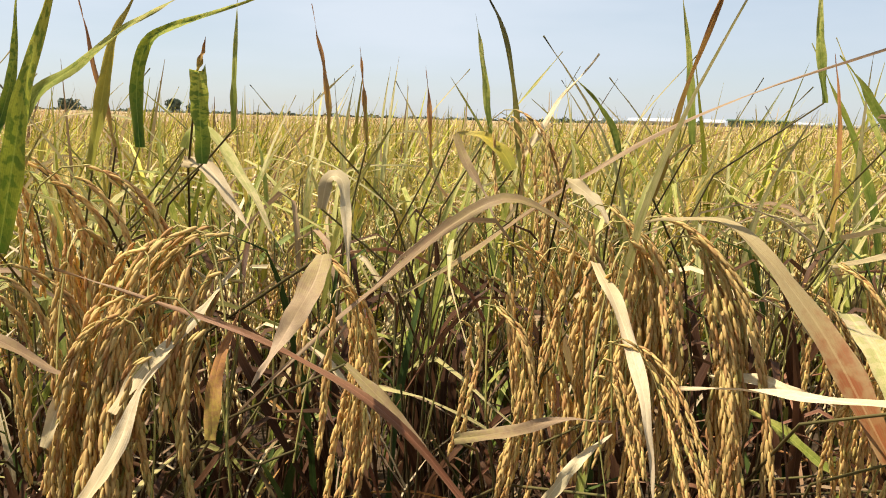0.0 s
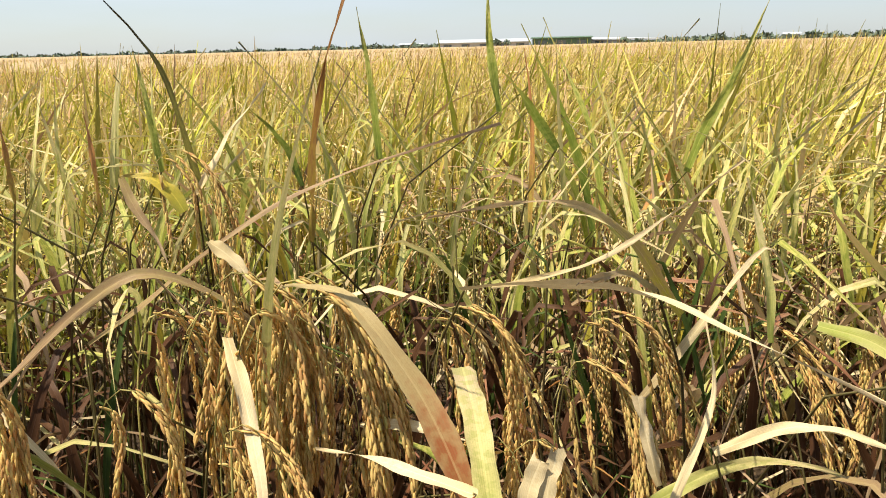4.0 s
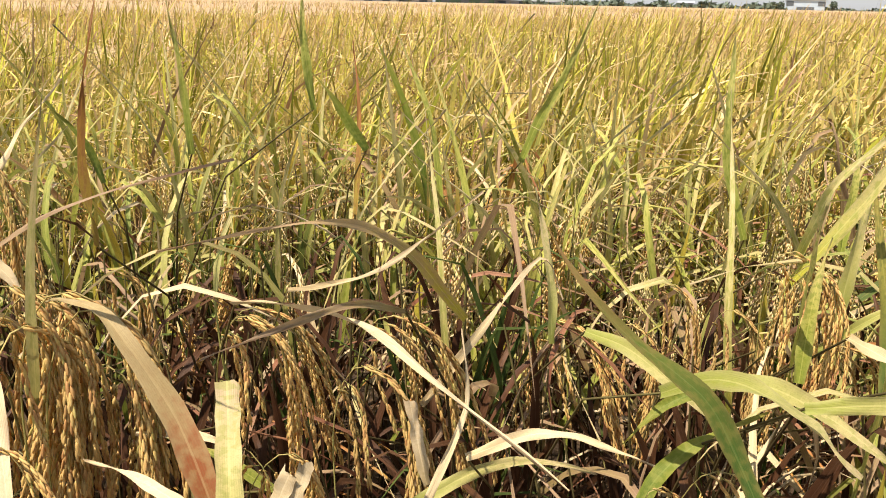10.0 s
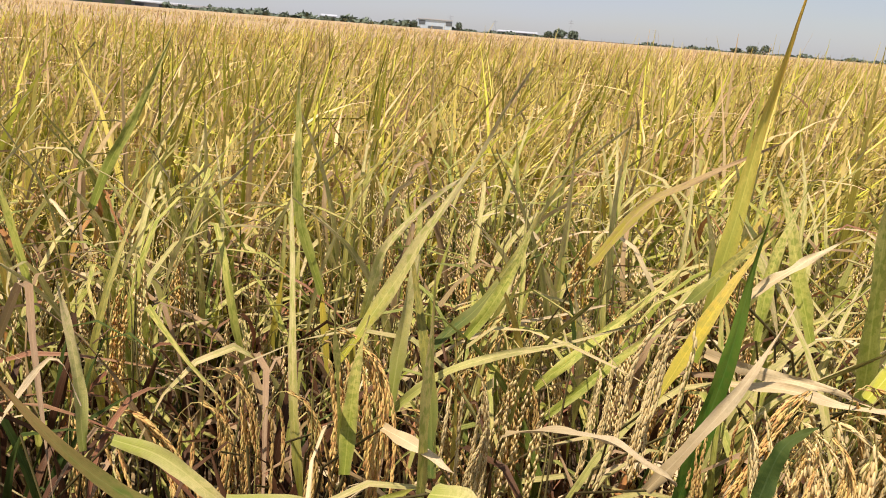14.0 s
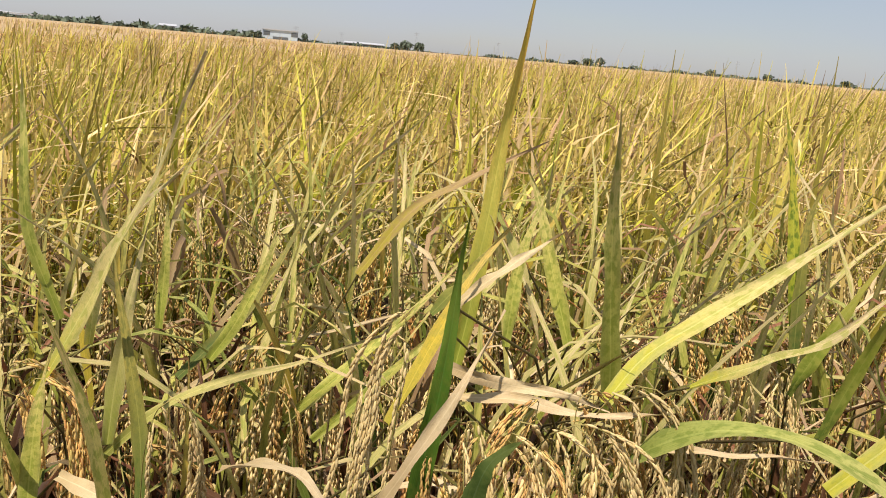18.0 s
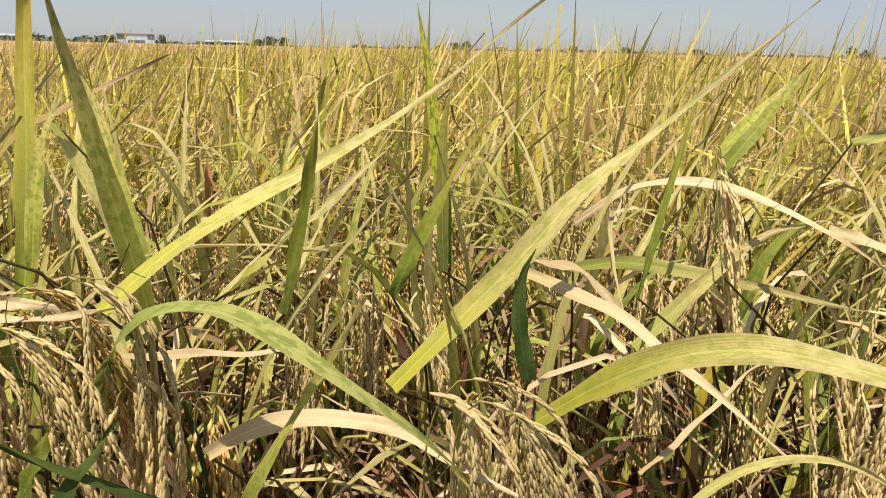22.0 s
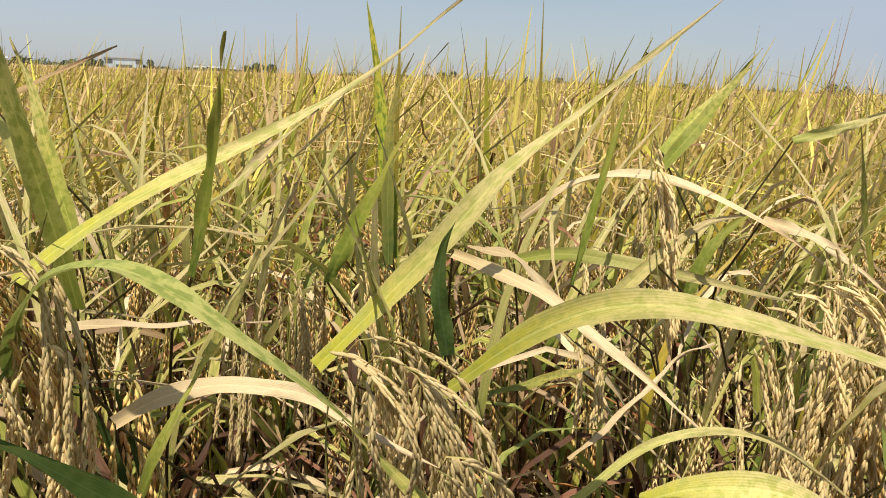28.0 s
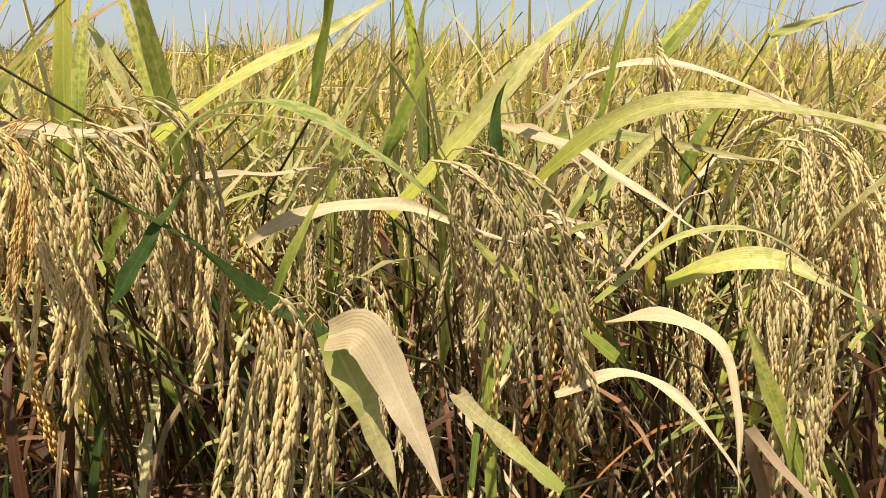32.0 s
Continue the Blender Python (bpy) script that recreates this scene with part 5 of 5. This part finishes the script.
edge_leaf(p, "ripe", 0.0125, [(0.958, 0.368, 0.957), (0.956, 0.341, 0.977), (0.953, 0.315, 0.995), (0.952, 0.293, 1.010), (0.955, 0.276, 1.024), (0.963, 0.267, 1.036), (0.975, 0.261, 1.047), (0.987, 0.255, 1.058)])
edge_leaf(p, "green", 0.0085, [(0.906, 0.254, 0.979), (0.906, 0.249, 0.998), (0.907, 0.244, 1.016), (0.907, 0.239, 1.033), (0.905, 0.233, 1.050), (0.902, 0.226, 1.066), (0.899, 0.218, 1.082), (0.897, 0.213, 1.092)])
edge_leaf(p, "soft", 0.021, [(0.865, 0.365, 0.910), (0.857, 0.330, 0.953), (0.858, 0.291, 0.981), (0.865, 0.255, 0.990), (0.871, 0.222, 0.986), (0.879, 0.199, 0.976), (0.889, 0.183, 0.963), (0.904, 0.171, 0.947), (0.922, 0.155, 0.925)])
edge_leaf(p, "lime", 0.015, [(0.970, 0.490, 0.946), (0.966, 0.511, 1.000), (0.964, 0.533, 1.057), (0.959, 0.551, 1.094)])
edge_leaf(p, "lime", 0.012, [(0.887, 0.484, 0.962), (0.897, 0.489, 1.017), (0.910, 0.487, 1.062), (0.920, 0.484, 1.088)])
edge_leaf(p, "olive", 0.012, [(0.844, 0.523, 0.983), (0.868, 0.506, 1.019), (0.892, 0.490, 1.059)])
edge_leaf(p, "straw", 0.011, [(0.800, 0.460, 0.974), (0.822, 0.429, 0.967), (0.851, 0.394, 0.965), (0.870, 0.365, 0.958)])
edge_leaf(p, "fade", 0.012, [(0.945, 0.563, 1.048), (0.963, 0.538, 0.988), (0.973, 0.523, 0.933)])
edge_head(p, (0.881, 0.376, 0.929), -71, 0.52, 5)
p = edge_plant(1.074, 0.272)
edge_leaf(p, "lime", 0.0115, [(0.881, 0.263, 0.871), (0.881, 0.249, 0.898), (0.884, 0.237, 0.922), (0.889, 0.224, 0.943), (0.892, 0.211, 0.964), (0.891, 0.197, 0.986), (0.888, 0.181, 1.007)])
edge_leaf(p, "straw", 0.0115, [(0.884, 0.292, 0.900), (0.899, 0.276, 0.913), (0.913, 0.254, 0.922), (0.922, 0.226, 0.927), (0.928, 0.197, 0.929), (0.930, 0.170, 0.923), (0.934, 0.146, 0.918), (0.938, 0.122, 0.913)])
edge_leaf(p, "straw", 0.023, [(0.809, 0.146, 0.890), (0.812, 0.126, 0.895), (0.817, 0.110, 0.867), (0.821, 0.088, 0.824)])
edge_leaf(p, "fade", 0.021, [(0.816, 0.153, 0.889), (0.819, 0.139, 0.864), (0.821, 0.127, 0.839), (0.822, 0.116, 0.813)])
edge_head(p, (0.926, 0.160, 0.966), -49, 0.58, 6)
edge_head(p, (0.938, 0.142, 0.964), -52, 0.58, 4)
edge_head(p, (0.955, 0.175, 0.945), 13, 0.55, 4)
edge_head(p, (0.817, 0.172, 0.898), -15, 0.67, 4)
edge_head(p, (0.915, 0.140, 0.966), -83, 0.60, 6)
edge_head(p, (0.806, 0.170, 0.902), -60, 0.75, 4)
edge_head(p, (0.812, 0.168, 0.900), 110, 0.7, 5)
edge_head(p, (0.889, 0.178, 0.896), -61, 0.52, 3)
edge_head(p, (0.884, 0.199, 0.890), -39, 0.52, 5)
p = edge_plant(1.272, 0.389)
edge_leaf(p, "ripe", 0.0175, [(1.011, 0.282, 0.900), (1.040, 0.256, 0.941), (1.064, 0.227, 0.983), (1.088, 0.201, 1.025), (1.118, 0.172, 1.059), (1.150, 0.145, 1.094), (1.180, 0.117, 1.128), (1.195, 0.103, 1.145)], roll=0.6)
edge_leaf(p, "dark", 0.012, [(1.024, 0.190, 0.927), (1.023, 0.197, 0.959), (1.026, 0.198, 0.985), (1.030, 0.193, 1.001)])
edge_leaf(p, "straw", 0.0115, [(1.300, 0.330, 0.955), (1.293, 0.282, 0.990), (1.277, 0.231, 1.006), (1.259, 0.183, 1.011), (1.244, 0.142, 1.006), (1.235, 0.108, 0.996), (1.228, 0.078, 0.985), (1.218, 0.051, 0.973)])
edge_leaf(p, "straw", 0.0115, [(1.102, 0.251, 0.963), (1.103, 0.212, 0.957), (1.102, 0.177, 0.948), (1.102, 0.147, 0.934), (1.102, 0.120, 0.920), (1.101, 0.094, 0.906), (1.098, 0.069, 0.894)])
edge_leaf(p, "straw", 0.01, [(1.141, 0.269, 0.960), (1.161, 0.243, 0.954), (1.171, 0.224, 0.937), (1.183, 0.198, 0.911)])
edge_leaf(p, "ripe", 0.016, [(0.985, 0.159, 0.926), (0.980, 0.120, 0.959), (0.976, 0.083, 0.983), (0.978, 0.051, 0.993), (0.980, 0.022, 0.994), (0.983, -0.004, 0.991), (0.986, -0.028, 0.987), (0.990, -0.065, 0.976), (0.995, -0.100, 0.958)])
edge_leaf(p, "green", 0.014, [(1.087, 0.355, 0.928), (1.108, 0.339, 0.981), (1.136, 0.320, 1.044)])
edge_leaf(p, "olive", 0.01, [(1.137, 0.241, 0.857), (1.157, 0.207, 0.873), (1.182, 0.167, 0.891)])
edge_head(p, (1.160, 0.385, 0.918), -103, 0.59, 3)
edge_head(p, (1.122, 0.424, 0.915), -19, 0.59, 5)
edge_head(p, (1.077, 0.435, 0.896), -78, 0.59, 3)
edge_head(p, (1.077, 0.393, 0.931), -71, 0.59, 5)
p = edge_plant(1.405, 0.460)
edge_leaf(p, "mottle", 0.016, [(1.222, 0.414, 0.916), (1.231, 0.431, 0.986), (1.240, 0.455, 1.077), (1.245, 0.475, 1.145)])
edge_leaf(p, "olive", 0.013, [(1.211, 0.409, 0.912), (1.220, 0.420, 0.984), (1.232, 0.428, 1.050), (1.250, 0.420, 1.098)])
edge_leaf(p, "fade", 0.0125, [(1.227, 0.286, 0.935), (1.235, 0.249, 0.945), (1.243, 0.214, 0.946), (1.254, 0.182, 0.943), (1.269, 0.154, 0.937), (1.286, 0.126, 0.931), (1.299, 0.098, 0.927), (1.309, 0.076, 0.924)])
p = edge_plant(1.158, 0.096)
edge_leaf(p, "ripe", 0.0165, [(1.034, 0.075, 0.878), (1.036, 0.054, 0.891), (1.041, 0.033, 0.898), (1.050, 0.013, 0.898), (1.063, -0.005, 0.889), (1.092, -0.019, 0.873), (1.140, -0.031, 0.848)])
edge_leaf(p, "lime", 0.015, [(1.010, -0.024, 0.779), (1.009, -0.011, 0.810), (1.007, 0.004, 0.843), (1.006, 0.020, 0.881)])
edge_leaf(p, "straw", 0.011, [(1.002, 0.100, 0.855), (1.016, 0.067, 0.863), (1.022, 0.037, 0.851), (1.014, 0.019, 0.817), (0.996, 0.009, 0.773)])
edge_leaf(p, "straw", 0.008, [(0.942, 0.100, 0.828), (0.963, 0.070, 0.842), (0.975, 0.041, 0.831), (0.981, 0.013, 0.801), (0.979, 0.000, 0.784)])
edge_leaf(p, "fade", 0.011, [(0.902, 0.072, 0.795), (0.888, 0.102, 0.823), (0.877, 0.124, 0.845)], cut=True)
edge_leaf(p, "lime", 0.012, [(0.967, 0.075, 0.848), (0.948, 0.105, 0.877), (0.931, 0.132, 0.902), (0.914, 0.159, 0.933)])
edge_head(p, (0.915, 0.092, 0.935), -51, 0.7, 4)
edge_head(p, (0.997, -0.025, 0.866), -1, 0.7, 4)
p = edge_plant(1.366, 0.118)
edge_leaf(p, "green", 0.006, [(1.175, 0.202, 0.939), (1.197, 0.197, 1.008), (1.220, 0.191, 1.077), (1.234, 0.185, 1.110)])
edge_leaf(p, "fade", 0.013, [(1.208, 0.218, 0.889), (1.247, 0.178, 0.947), (1.268, 0.150, 0.978), (1.286, 0.121, 0.988)])
edge_leaf(p, "fade", 0.006, [(1.008, 0.110, 0.865), (1.037, 0.086, 0.895), (1.061, 0.062, 0.910), (1.082, 0.034, 0.908), (1.097, 0.009, 0.891), (1.108, -0.013, 0.872)])
edge_leaf(p, "straw", 0.006, [(1.125, 0.166, 0.837), (1.152, 0.145, 0.867), (1.182, 0.122, 0.904), (1.198, 0.106, 0.914)])
edge_head(p, (1.237, 0.049, 0.978), -56, 0.59, 4)
edge_head(p, (1.180, 0.070, 0.929), -47, 0.67, 4)
edge_head(p, (1.030, -0.001, 0.910), -8, 0.67, 3)
edge_head(p, (1.132, 0.090, 0.834), -18, 0.59, 4)
edge_head(p, (1.199, 0.054, 0.966), -79, 0.7, 7)
edge_head(p, (1.237, 0.070, 0.946), -71, 0.75, 6)
edge_head(p, (1.269, 0.039, 0.969), -13, 0.8, 3)
edge_head(p, (1.191, 0.036, 0.923), -59, 0.75, 3)
edge_head(p, (1.216, 0.009, 0.934), 118, 0.75, 5)
p = edge_plant(1.514, 0.217)
edge_leaf(p, "lime", 0.014, [(1.339, 0.217, 1.010), (1.371, 0.193, 1.057), (1.406, 0.167, 1.112)])
edge_leaf(p, "green", 0.013, [(1.322, 0.182, 0.894), (1.346, 0.172, 0.946), (1.380, 0.145, 0.984), (1.386, 0.141, 0.991)])
edge_leaf(p, "straw", 0.01, [(1.291, 0.114, 0.985), (1.294, 0.074, 0.974), (1.297, 0.028, 0.945)])
edge_leaf(p, "lime", 0.013, [(1.364, 0.230, 1.021), (1.394, 0.206, 1.061), (1.424, 0.180, 1.097)])
edge_leaf(p, "fade", 0.011, [(1.417, 0.137, 1.036), (1.438, 0.100, 1.050), (1.458, 0.064, 1.068)])
edge_head(p, (1.295, 0.210, 0.999), -68, 0.59, 4)
edge_head(p, (1.295, 0.042, 0.982), -74, 0.59, 5)
edge_head(p, (1.250, 0.184, 1.037), 9, 0.67, 5)
edge_head(p, (1.298, 0.239, 0.942), -57, 0.75, 3)
p = edge_plant(1.223, -0.023)
edge_head(p, (1.023, -0.029, 0.900), -82, 0.67, 3)
